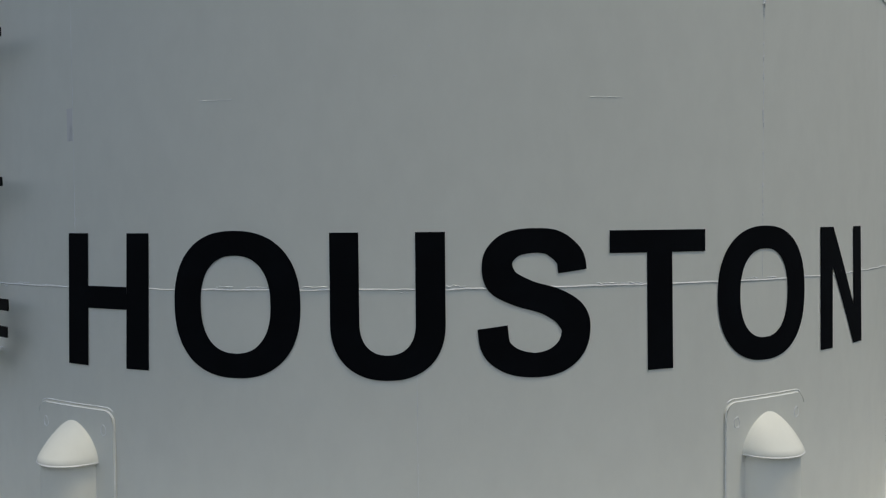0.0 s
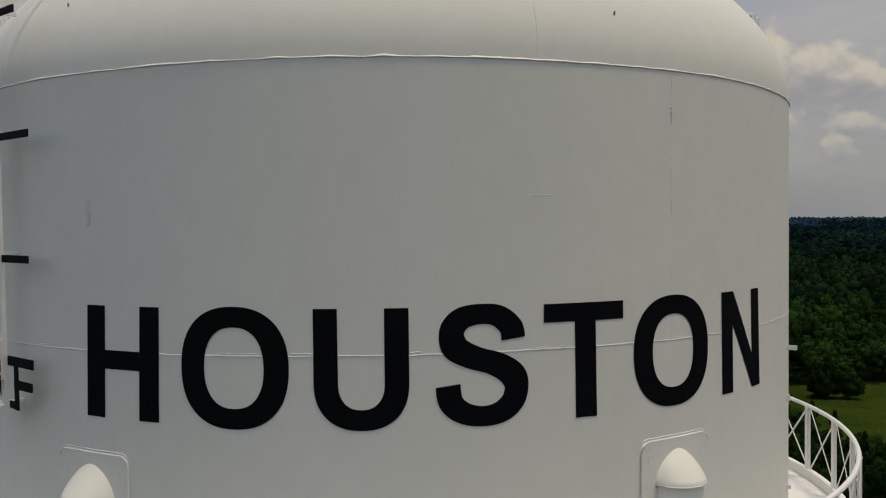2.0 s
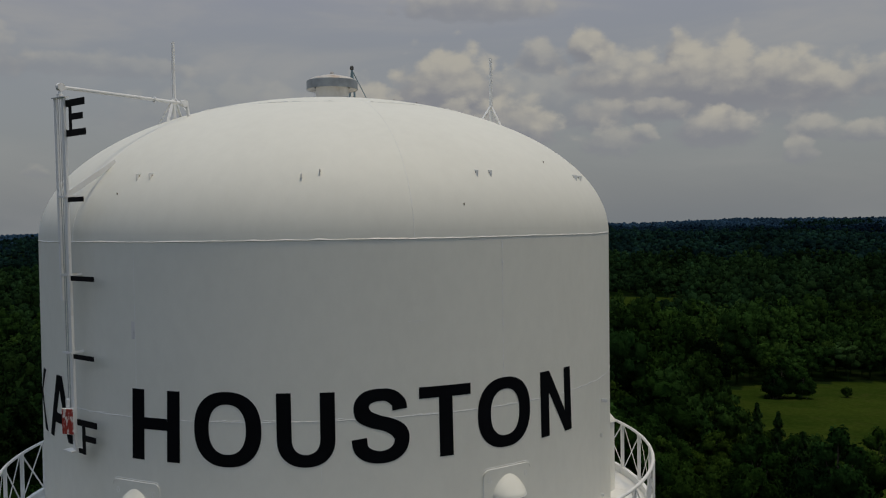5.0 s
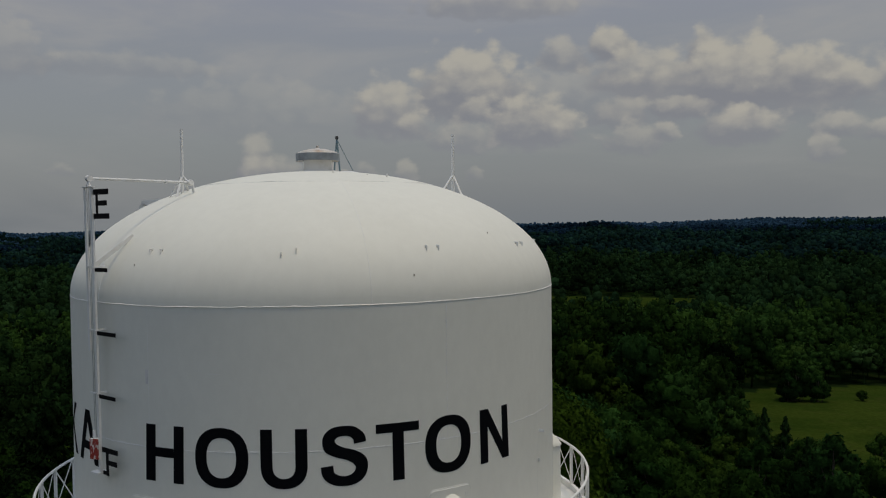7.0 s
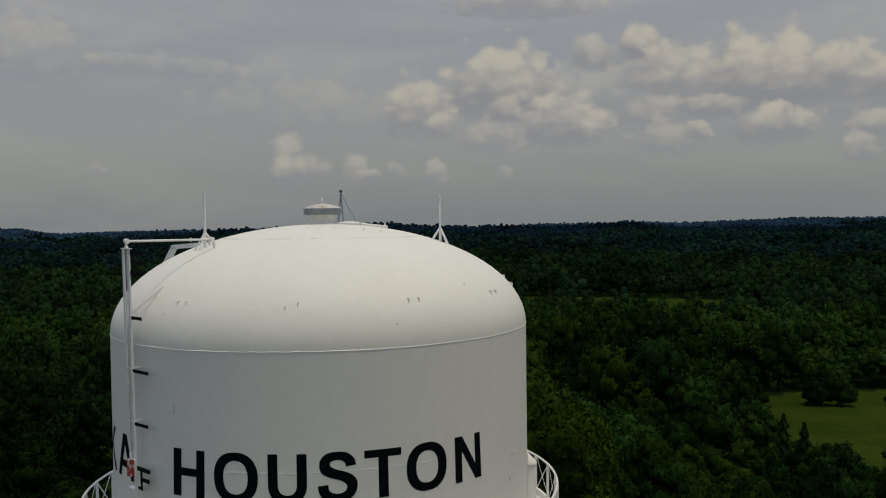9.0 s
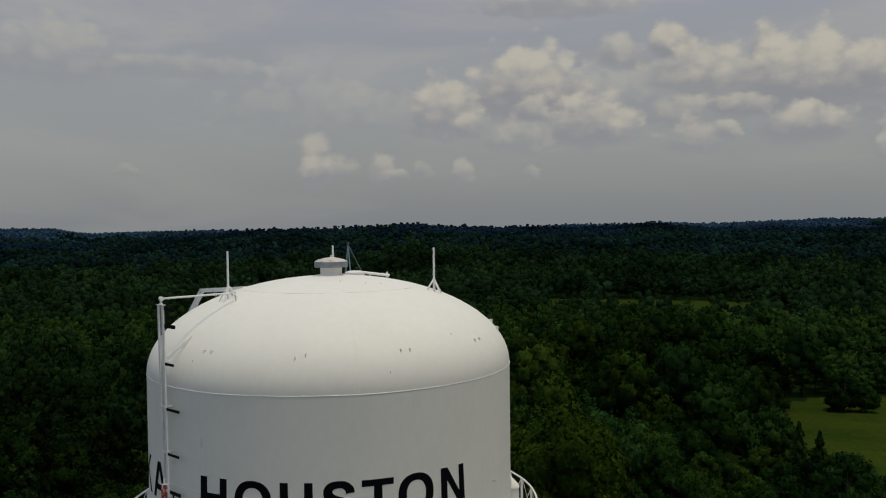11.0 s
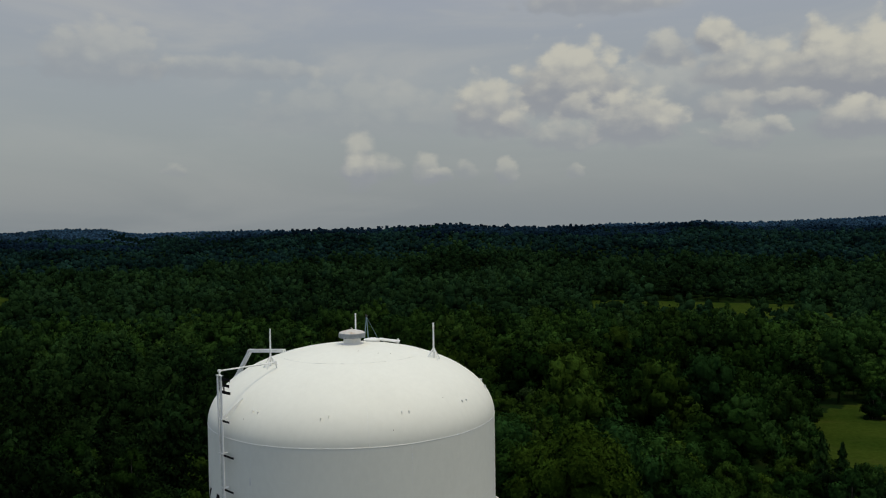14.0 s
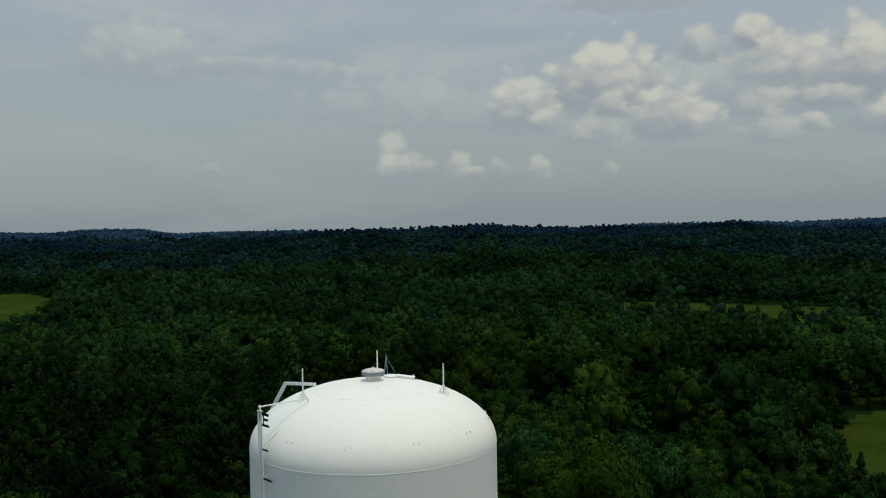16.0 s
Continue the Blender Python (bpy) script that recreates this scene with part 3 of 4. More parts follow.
# ---- level gauge on the side ----
def build_gauge():
    az, r = -42.4, 5.74
    g = empty("level_gauge", "white level gauge board with black marks beside the tank wall", "level gauge", at=on(az, r, -3.2))
    inv = Matrix.Translation(-g.location)
    m = turned(az, r, 0) @ Matrix.Translation((0, 0, 2.2)) @ Matrix.Rotation(radians(-0.6), 4, "X") @ Matrix.Translation((0, 0, -2.2))

    def add(name, bm, mat, label="", smooth=False):
        bm.transform(inv)
        return part(name, bm, mat, g, label, smooth)
    for x in (-0.205, 0.015):
        bm = bmesh.new()
        w = 0.058 if x < 0 else 0.066
        low = -0.9 if x < 0 else -3.2
        box(bm, (w, 0.006, 2.2 - low), m @ Matrix.Translation((x, 0.02, (2.2 + low) / 2)))
        box(bm, (0.006, 0.04, 2.2 - low), m @ Matrix.Translation((x - w / 2, 0.0, (2.2 + low) / 2)))
        box(bm, (0.006, 0.04, 2.2 - low), m @ Matrix.Translation((x + w / 2, 0.0, (2.2 + low) / 2)))
        add("guide_channel", bm, WHITE2, "long white steel guide channel")
    for x in (-0.125, -0.07):
        bm = bmesh.new()
        tube(bm, [m @ Vector((x, 0.01, 2.2)), m @ Vector((x, 0.01, -2.55))], 0.007, 5)
        add("cable", bm, GALV, "thin steel cable")
    bm = bmesh.new()
    box(bm, (0.34, 0.10, 0.015), m @ Matrix.Translation((-0.08, 0, 2.21)))
    add("head_plate", bm, WHITE2)
    for z, long in ((0.67, 0.44), (-0.53, 0.65), (-1.73, 0.57)):
        bm = bmesh.new()
        box(bm, (0.25, 0.02, 0.03), m @ Matrix.Translation((-0.08, 0.03, z + 0.03)))
        box(bm, (0.03, 0.26, 0.03), m @ Matrix.Translation((-0.02, -0.12, z + 0.03)))
        add("bracket", bm, WHITE2)
        bm = bmesh.new()
        box(bm, (long, 0.012, 0.075), m @ Matrix.Translation((0.05 + long / 2, 0.0, z - 0.02)), 0.003)
        add("level_mark", bm, SIGN, "black level mark bar")
    for rects in (((0.13, 2.14, 0.20, 1.62), (0.05, 2.16, 0.57, 2.055), (0.13, 1.945, 0.51, 1.85), (0.05, 1.705, 0.58, 1.605)),
                  ((0.19, -2.74, 0.27, -3.25), (0.06, -2.72, 0.60, -2.815), (0.19, -2.95, 0.56, -3.04), (0.08, -3.17, 0.24, -3.24))):
        bm = bmesh.new()
        for i, (x0, z1, x1, z0) in enumerate(rects):
            box(bm, (x1 - x0, 0.012 + 0.002 * i, z1 - z0), m @ Matrix.Translation(((x0 + x1) / 2, -0.02, (z0 + z1) / 2)))
        add("gauge_letter", bm, SIGN, "black cut-out letter")
    bm = bmesh.new()
    t = m @ Matrix.Translation((-0.02, 0.08, -2.75)) @ Matrix.Rotation(radians(-18), 4, "Z")
    box(bm, (0.225, 0.035, 0.40), t, 0.006)
    add("indicator_body", bm, WHITE2, "white indicator box")
    bm = bmesh.new()
    box(bm, (0.215, 0.006, 0.39), t @ Matrix.Translation((-0.002, 0.020, 0)), 0.002)
    add("indicator_plate", bm, RED, "weathered red and white indicator plate")
    bm = bmesh.new()
    box(bm, (0.06, 0.05, 0.14), m @ Matrix.Translation((-0.08, 0.05, -2.48)), 0.006)
    add("cable_clamp", bm, WHITE2)
    bm = bmesh.new()
    box(bm, (0.25, 0.14, 0.025), m @ Matrix.Translation((-0.08, 0.02, -3.22)), 0.004)
    box(bm, (0.05, 0.26, 0.03), m @ Matrix.Translation((0.0, -0.12, -3.20)))
    add("foot_plate", bm, WHITE2)
    bm = bmesh.new()                                   # cable pipe with elbows
    a, b = m @ Vector((-0.07, 0, 2.37)), on(-45.6, 3.44, 2.36)
    d = (b - a).normalized()
    s = d.cross(Vector((0, 0, 1)))
    tube(bm, [a - Vector((0, 0, 0.17)), a - Vector((0, 0, 0.05)), a + d * 0.07, a.lerp(b, 0.5), b, b + d * 0.07 - Vector((0, 0, 0.04)), on(-45.6, 3.34, dome_z(3.34) - 0.05)], 0.028, 10)
    for c in (a + d * 0.01, b + d * 0.02):
        tube(bm, [c - s * 0.035, c + s * 0.035], 0.062, 14)
    tube(bm, [a - Vector((0, 0, 0.17)), a - Vector((0, 0, 0.11))], 0.048, 10)
    for f in (0.74, 0.97):
        c = a.lerp(b, f)
        tube(bm, [c - d * 0.012, c + d * 0.012], 0.048, 10)
    add("cable_pipe", bm, WHITE2, "horizontal cable pipe with elbow housings", True)
    bm = bmesh.new()
    tip = on(-42.9, 4.86, dome_z(4.86) + 0.01)
    bar(bm, m @ Vector((-0.02, -0.02, 0.72)), tip, 0.085, 0.022, Vector((0, 0, 1)))
    add("stay", bm, WHITE2, "white angle stay to the roof")
    return g


def build_mast(az, r, height):
    z0 = dome_z(r)
    foot = on(az, r, z0)
    o = empty("lightning_rod", "white lightning rod on a small tripod on the roof", "lightning rod", "roof rods", at=foot)
    bm = bmesh.new()
    tube(bm, [Vector((0, 0, -0.02)), Vector((0, 0, height * 0.35)), Vector((0, 0, height))], [0.04, 0.034, 0.03], 8)
    part("rod", bm, WHITE2, o, "", True)
    for k in range(4):
        t = radians(45 + 90 * k) + radians(az)
        d = Vector((math.cos(t), math.sin(t), 0)) * 0.29
        q = foot + d
        zz = ZS + dome_z(math.hypot(q.x, q.y)) - foot.z - 0.01
        bm = bmesh.new()
        bar(bm, (0, 0, 0.40), (d.x, d.y, zz), 0.05, 0.014, d.cross(Vector((0, 0, 1))))
        part("leg", bm, WHITE2, o)
    return o


def lathe(bm, prof, n=32):
    grid(bm, [[Vector((r * math.cos(k * math.tau / n), r * math.sin(k * math.tau / n), z)) for k in range(n)] for r, z in prof], True)
    bmesh.ops.remove_doubles(bm, verts=bm.verts, dist=0.0003)
    return bm


def build_vent():
    o = empty("roof_vent", "galvanised mushroom roof vent with a brown-stained cap", "roof vent", at=on(0, 0, RISE - 0.01))
    part("neck", lathe(bmesh.new(), ((0.44, 0.0), (0.44, 0.03), (0.335, 0.03), (0.335, 0.35), (0.3, 0.35))), WHITE2, o, "white round neck", True)
    part("screen", lathe(bmesh.new(), ((0.33, 0.335), (0.45, 0.335), (0.45, 0.345), (0.33, 0.345))), MESH, o)
    part("cap", lathe(bmesh.new(), ((0.36, 0.30), (0.44, 0.285), (0.505, 0.265), (0.51, 0.275), (0.51, 0.43), (0.495, 0.45), (0.40, 0.495), (0.2, 0.545), (0.06, 0.56), (0.035, 0.575), (0.03, 0.63), (0.0005, 0.64))), RUSTY, o, "metal cap with brown stains", True)
    part("rim_band", lathe(bmesh.new(), ((0.511, 0.26), (0.517, 0.265), (0.517, 0.43), (0.511, 0.435))), BAND, o, "", True)
    return o


def build_hatch():
    foot = on(150, 1.25, dome_z(1.25) - 0.09)
    o = empty("roof_hatch", "white roof hatch with its lid swung open beside the vent", "hatch", at=foot)
    bm = bmesh.new()
    lathe(bm, ((0.31, -0.03), (0.31, 0.15), (0.28, 0.15), (0.28, 0.0)), 24)
    part("neck", bm, WHITE2, o, "", True)
    bm = bmesh.new()
    lathe(bm, ((0.0005, 0.23), (0.18, 0.225), (0.34, 0.185), (0.34, 0.15), (0.32, 0.15)), 24)
    part("lid", bm, WHITE2, o, "round shallow domed lid", True)
    return o


def build_handrail():
    foot = on(120, 1.6, dome_z(1.6))
    o = empty("roof_step", "white steel grab plate lying on the roof", "step plate", at=foot)
    bm = bmesh.new()
    box(bm, (0.86, 0.34, 0.07), Matrix.Translation((-0.10, 0.5, 0.06)) @ Matrix.Rotation(radians(7), 4, "Y"), 0.015)
    part("plate", bm, WHITE2, o)
    for x, y in ((-0.3, 0.4), (0.25, 0.4), (-0.3, 0.6), (0.25, 0.6)):
        bm = bmesh.new()
        box(bm, (0.04, 0.04, 0.34), Matrix.Translation((x, y, -0.05)))
        part("foot", bm, WHITE2, o)
    return o


def build_crane():
    foot = on(168, 1.30, dome_z(1.30)) + Vector((0.10, 0, 0))
    o = empty("davit_crane", "slim blue-grey steel davit with a back stay on the roof", "davit", at=foot)
    for x, y in ((-0.09, 0.0), (0.09, -0.06)):
        bm = bmesh.new()
        tube(bm, [(x, y, -0.03), (0.0, 0.08, 1.0)], 0.021, 8)
        part("leg", bm, BLUE, o)
    bm = bmesh.new()
    tube(bm, [(0.53, 0.15, -0.09), (0.0, 0.08, 0.97)], 0.010, 6)
    part("stay_rod", bm, BLUE, o)
    bm = bmesh.new()
    box(bm, (0.08, 0.10, 0.09), Matrix.Translation((0.0, 0.08, 1.01)), 0.02)
    part("head", bm, MESH, o, "dark pulley head")
    return o


def build_roof_ladder():
    """The roof end of the access ladder at the far side: a bent pair of deep rails."""
    az = -118
    o = empty("roof_ladder", "white steel roof access ladder frame bent over the dome edge", "ladder", at=on(az, 5.4, dome_z(5.4)))
    inv = Matrix.Translation(-o.location)
    out = on(az, 1, 0) - on(0, 0, 0)
    for q in (-0.05, 0.05):
        side = on(az + 90, q, 0) - on(0, 0, 0)
        p = [on(az, 6.35, 0.72) + side, on(az, 5.42, 2.06) + side, on(az, 3.5, 2.19) + side]
        bm = bmesh.new()
        bar(bm, p[0], p[1], 0.13, 0.05, out)
        bar(bm, p[1] - Vector((0, 0, 0.0)) + out * 0.05, p[2], 0.13, 0.05, Vector((0, 0, 1)))
        bm.transform(inv)
        part("rail", bm, WHITE2, o)
    for k in range(5):
        bm = bmesh.new()
        s = on(az + 90, 0.05, 0) - on(0, 0, 0)
        c = on(az, 6.3, 0.8).lerp(on(az, 5.5, 1.95), k / 4)
        tube(bm, [c - s, c + s], 0.014, 6)
        bm.transform(inv)
        part("rung", bm, WHITE2, o)
    bm = bmesh.new()
    bar(bm, on(az, 6.3, 0.8), on(az, 5.35, dome_z(5.35) - 0.02), 0.08, 0.08)
    bm.transform(inv)
    part("bracket", bm, WHITE2, o)
    return o


def build_lugs():
    """Paired rigging lugs round the roof, and small plates on the wall."""
    first = None
    for k in range(12):
        for d in (-1.46, 1.46):
            az = -0.9 + 30.4 * k + d
            if k > 6:
                az = -0.9 - 30.0 * (12 - k) + d
            m = turned(az, 5.15, dome_z(5.15)) @ Matrix.Rotation(radians(-52), 4, "X")
            if first is None:
                first = empty("rigging_lug", "small painted steel rigging lug with a hole, on the roof", "lug", "roof lugs")
                bm = bmesh.new()
                box(bm, (0.012, 0.105, 0.105), Matrix.Translation((0, 0.045, 0.0)) @ Matrix.Rotation(radians(45), 4, "X"), 0.002)
                part("plate", bm, WHITE2, first)
                bm = bmesh.new()
                tube(bm, [(-0.008, 0.06, 0), (0.008, 0.06, 0)], 0.015, 10)
                part("eye", bm, RUST, first, "rusty eye")
                first.matrix_basis = m
            else:
                copy_thing(first, m)
    for az, r in ((49.3, 4.9), (-35.4, 5.30), (23.7, 5.408), (18, 1.5), (40, 1.9), (52, 2.1)):
        o = empty("roof_stud", "small rusty stud on the roof", "stud", "roof studs", at=on(az, r, dome_z(r)))
        bm = bmesh.new()
        tube(bm, [(0, 0, -0.01), (0, -0.008, 0.025)], 0.009, 8)
        part("pin", bm, RUST, o)
    for az, z, w, h in ((61.5, -3.0, 0.13, 0.06), (60.5, -3.6, 0.05, 0.08), (61.0, -4.7, 0.06, 0.05), (97, 1.15, 0.12, 0.12)):
        r = R if z < 0 else 4.95
        o = empty("wall_lug", "small white welded steel lug on the tank", "lug", "wall lugs", at=on(az, r, z))
        bm = bmesh.new()
        box(bm, (0.014, w, h), turned(az, 0, 0).to_3x3().to_4x4() @ Matrix.Translation((0, w * 0.4, 0)), 0.003)
        part("plate", bm, WHITE2, o)


build_gauge()
for az, r in ((-55.6, 3.32), (84.0, 3.22), (-173.0, 3.45)):
    build_mast(az, r, 3.53 - dome_z(r))
build_vent()
build_hatch()
build_handrail()
build_crane()
build_roof_ladder()
build_lugs()


# ---- land ----
def ground_material():
    """Meadow grass where the land is open, dark woodland floor under the trees, with a ragged edge between."""
    m = bpy.data.materials.new("meadow_and_woodland_floor")
    m.use_nodes = True
    n = Net(m.node_tree)
    b = m.node_tree.nodes["Principled BSDF"]
    pos = n.node("ShaderNodeNewGeometry").outputs["Position"]
    at = n.node("ShaderNodeAttribute")
    at.attribute_name = "open"
    grass = n.mix(n.ramp(n.noise(pos, 0.035, 5.0, 0.6), 0.35, 0.68), (0.030, 0.046, 0.007, 1), (0.018, 0.034, 0.005, 1))
    grass = n.mix(n.ramp(n.noise(pos, 0.16, 4.0, 0.6), 0.5, 0.75, 0.0, 0.5), grass, (0.041, 0.047, 0.011, 1))
    g = n.ramp(n.noise(pos, 0.9, 4.0, 0.6), 0.25, 0.75, 0.8, 1.2)
    grass = n.mix(1.0, grass, n.xyz(g, g, g), "MULTIPLY")
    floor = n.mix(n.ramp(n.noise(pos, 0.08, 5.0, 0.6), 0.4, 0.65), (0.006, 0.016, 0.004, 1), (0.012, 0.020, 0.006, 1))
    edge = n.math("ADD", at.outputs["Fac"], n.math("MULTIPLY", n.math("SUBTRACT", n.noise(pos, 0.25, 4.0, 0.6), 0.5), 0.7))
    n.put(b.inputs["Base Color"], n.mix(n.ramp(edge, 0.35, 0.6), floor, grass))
    b.inputs["Roughness"].default_value, b.inputs["Specular IOR Level"].default_value = 0.95, 0.0
    bp = n.node("ShaderNodeBump")
    bp.inputs["Strength"].default_value, bp.inputs["Distance"].default_value = 1.0, 0.12
    n.put(bp.inputs["Height"], n.noise(pos, 1.1, 4.0, 0.6))
    n.put(b.inputs["Normal"], bp.outputs[0])
    return m


GROUND = ground_material()
# skyline: azimuth clockwise from +y, distance of the ridge, height of its ground
RIDGE = [(-60, 2400, 30), (-32, 2400, 29), (-30, 2400, 26), (-28, 2400, 34), (-25, 2400, 32), (-23, 2600, 18), (-18.5, 2200, 24), (-12, 1700, 28), (-6, 1500, 32),
         (-2.6, 1400, 37), (0.3, 1420, 32), (4, 1500, 28), (7.5, 2000, 30), (12, 1900, 31), (13.2, 1900, 34), (16.4, 2100, 28), (20, 2300, 32), (23, 2300, 36), (28, 2300, 35), (60, 2400, 34)]
R_AZ, R_D, R_Z = (np.array(c, dtype=float) for c in zip(*RIDGE))
FALL_D = [0, 20, 45, 90, 120, 160, 215, 300, 400, 700]
FALL_Z = [22, 22, 20, 10, 5.5, 1.5, 0, -5, -9, -10]


def wave(x, y, size, seed):
    """A soft wavy field, -1 to 1."""
    s = seed * 1.7
    return (np.sin(x / size + s) * np.cos(y / size * 1.13 + 2 * s) + 0.5 * np.sin(x / size * 2.3 - y / size * 1.9 + s) + 0.5 * np.cos(y / size * 2.7 + x / size * 0.8 + 3 * s)) / 2


def land(x, y):
    """Height of the ground: a hill under the tower, a wooded basin, ridges far off."""
    x, y = np.asarray(x, dtype=float), np.asarray(y, dtype=float)
    d = np.hypot(x, y)
    az = np.degrees(np.arctan2(x, y))
    near = np.interp(d, FALL_D, FALL_Z)
    rd, rz = np.interp(az, R_AZ, R_D), np.interp(az, R_AZ, R_Z)
    f = np.clip((d - 620) / (rd - 620), 0, 2.2)
    f = np.where(f <= 1, f * f * (3 - 2 * f), 1 - (f - 1) * 1.2)
    far = -10 + (rz + 10) * f
    roll = wave(x, y, 110, 3) * 6.0 * np.clip((d - 500) / 500, 0, 1) * np.clip(1.15 - f, 0, 1)
    step = wave(x, y, 330, 8) * 15 * np.clip((d - 750) / 300, 0, 1) * np.clip(1.0 - f, 0, 1)
    return np.where(d < 620, near, far) + roll + step


MEADOW = [(62, 120), (71, 152), (82, 190), (98, 222), (112, 234), (150, 246), (215, 252), (240, 190), (210, 92), (120, 92), (84, 104)]


def in_poly(x, y, poly):
    inside = np.zeros(np.shape(x), dtype=bool)
    for (x0, y0), (x1, y1) in zip(poly, poly[1:] + poly[:1]):
        inside ^= ((y0 > y) != (y1 > y)) & (x < (x1 - x0) * (y - y0) / (y1 - y0 + 1e-9) + x0)
    return inside


def open_land(x, y):
    """Where there are no woods."""
    x, y = np.asarray(x, dtype=float), np.asarray(y, dtype=float)
    d, az = np.hypot(x, y), np.degrees(np.arctan2(x, y))
    wob = wave(x, y, 16, 5)
    m = in_poly(x + wob * 3, y + wave(x, y, 14, 9) * 3, MEADOW)
    far = 655 + 5 * wave(x, y, 40, 2)
    m |= (d > np.where(az < 9.3, 548, 532) + 6 * wob) & (d < far) & (az > 6.6) & (az < 20.3) & ~((az > 9.3) & (az < 10.2))
    m |= (d > 505) & (d < 592) & (az > 21.3 + 0.3 * wob) & (az < 22.9)
    m |= in_poly(x, y, [(-560, 745), (-440, 728), (-385, 650), (-330, 540), (-350, 510), (-500, 600)])
    m |= np.hypot(x + 352, y - 455) < 55
    m |= d < 24
    return m


def build_ground():
    az = np.concatenate([np.arange(-52, 56, 0.75), np.arange(56, 308, 5.0)])
    rad = np.concatenate([[0.01], np.arange(2, 48, 2.0), np.arange(48, 120, 8.0), np.arange(120, 270, 2.5), np.arange(270, 680, 10.0), np.arange(680, 1500, 26.0), np.arange(1500, 3000, 60.0), [3200, 3700, 4400, 4900]])
    A, D = np.meshgrid(np.radians(az), rad)
    X, Y = D * np.sin(A), D * np.cos(A)
    Z = land(X, Y)
    nr, na = X.shape
    co = np.stack([X, Y, Z], -1).reshape(-1, 3)
    i, j = np.meshgrid(np.arange(nr - 1), np.arange(na), indexing="ij")
    k = (j + 1) % na
    quads = np.stack([i * na + j, i * na + k, (i + 1) * na + k, (i + 1) * na + j], -1).reshape(-1, 4)[:, ::-1]
    me = bpy.data.meshes.new("ground")
    me.from_pydata(co.tolist(), [], quads.tolist())
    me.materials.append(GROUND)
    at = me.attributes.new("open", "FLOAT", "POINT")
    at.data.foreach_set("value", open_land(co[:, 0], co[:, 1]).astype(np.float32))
    me.polygons.foreach_set("use_smooth", np.ones(len(quads), dtype=bool))
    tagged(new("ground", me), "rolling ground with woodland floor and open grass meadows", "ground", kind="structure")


build_ground()


# ---- woods ----
def leaf_material(name, stops, leaf=1.6):
    """Leaves: tint by tree, by mass of leaves and by wide patches that mix differing stands with painted cloud shadow;
    leaf: the scale of the leafy grain.
    """
    m = bpy.data.materials.new(name)
    m.use_nodes = True
    n = Net(m.node_tree)
    b = m.node_tree.nodes["Principled BSDF"]
    at = n.node("ShaderNodeAttribute")
    at.attribute_name = "tint"
    rnd = n.node("ShaderNodeObjectInfo").outputs["Random"]
    geo = n.node("ShaderNodeNewGeometry")
    tree = n.math("FRACT", n.math("ADD", at.outputs["Fac"], rnd))
    ramp = n.node("ShaderNodeValToRGB")
    n.put(ramp.inputs[0], tree)
    r = ramp.color_ramp
    for k, (p, c) in enumerate(stops):
        e = r.elements[k] if k < 2 else r.elements.new(p)
        e.position, e.color = p, (*c, 1)
    own = n.node("ShaderNodeAttribute")
    own.attribute_name = "shade"
    leafy = n.noise(geo.outputs["Position"], leaf, 4.0, 0.65)
    v = n.math("MULTIPLY", own.outputs["Fac"], n.ramp(leafy, 0.3, 0.72, 0.66, 1.32))
    # wide patches: darker and lighter stands, with cloud shadow put into the tint
    v = n.math("MULTIPLY", v, n.ramp(n.noise(geo.outputs["Position"], 0.010, 5.0, 0.62), 0.36, 0.66, 0.48, 1.42))
    c = n.mix(1.0, ramp.outputs[0], n.xyz(v, v, v), "MULTIPLY")
    n.put(b.inputs["Base Color"], c)
    b.inputs["Roughness"].default_value = 0.75
    b.inputs["Specular IOR Level"].default_value = 0.0
    bp = n.node("ShaderNodeBump")
    bp.inputs["Strength"].default_value, bp.inputs["Distance"].default_value = 1.0, 0.5 / leaf
    n.put(bp.inputs["Height"], leafy)
    n.put(b.inputs["Normal"], bp.outputs[0])
    tr = n.node("ShaderNodeBsdfTranslucent")
    n.put(tr.inputs[0], c)
    mx = n.node("ShaderNodeMixShader")
    mx.inputs[0].default_value = 0.22
    n.put(mx.inputs[1], b.outputs[0])
    n.put(mx.inputs[2], tr.outputs[0])
    n.put(m.node_tree.nodes["Material Output"].inputs[0], mx.outputs[0])
    return m


LEAF = leaf_material("broadleaf_foliage", ((0.0, (0.0070, 0.0207, 0.0046)), (1.0, (0.0170, 0.0435, 0.0092)), (0.35, (0.0129, 0.0311, 0.0058)), (0.7, (0.0239, 0.0456, 0.0069)), (0.86, (0.0100, 0.0290, 0.0081))))
WOODS = leaf_material("woodland_foliage", ((0.0, (0.0140, 0.0353, 0.0087)), (1.0, (0.0287, 0.0607, 0.0188)), (0.3, (0.0184, 0.0431, 0.0093)), (0.55, (0.0233, 0.0530, 0.0097)), (0.75, (0.0150, 0.0385, 0.0097)), (0.9, (0.0270, 0.0552, 0.0109)), (0.965, (0.0237, 0.0535, 0.0121))), 1.1)
# aerial haze is mixed into the next four leaf colours, bluer with distance
RIDGE_HAZE = leaf_material("ridge_pine_foliage", ((0.0, (0.0072, 0.0178, 0.0356)), (1.0, (0.0095, 0.0241, 0.0383)), (0.5, (0.0079, 0.0205, 0.0370))), 0.25)
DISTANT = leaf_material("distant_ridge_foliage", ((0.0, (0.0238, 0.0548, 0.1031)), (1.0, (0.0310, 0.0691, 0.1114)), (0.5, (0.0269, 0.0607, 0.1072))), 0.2)
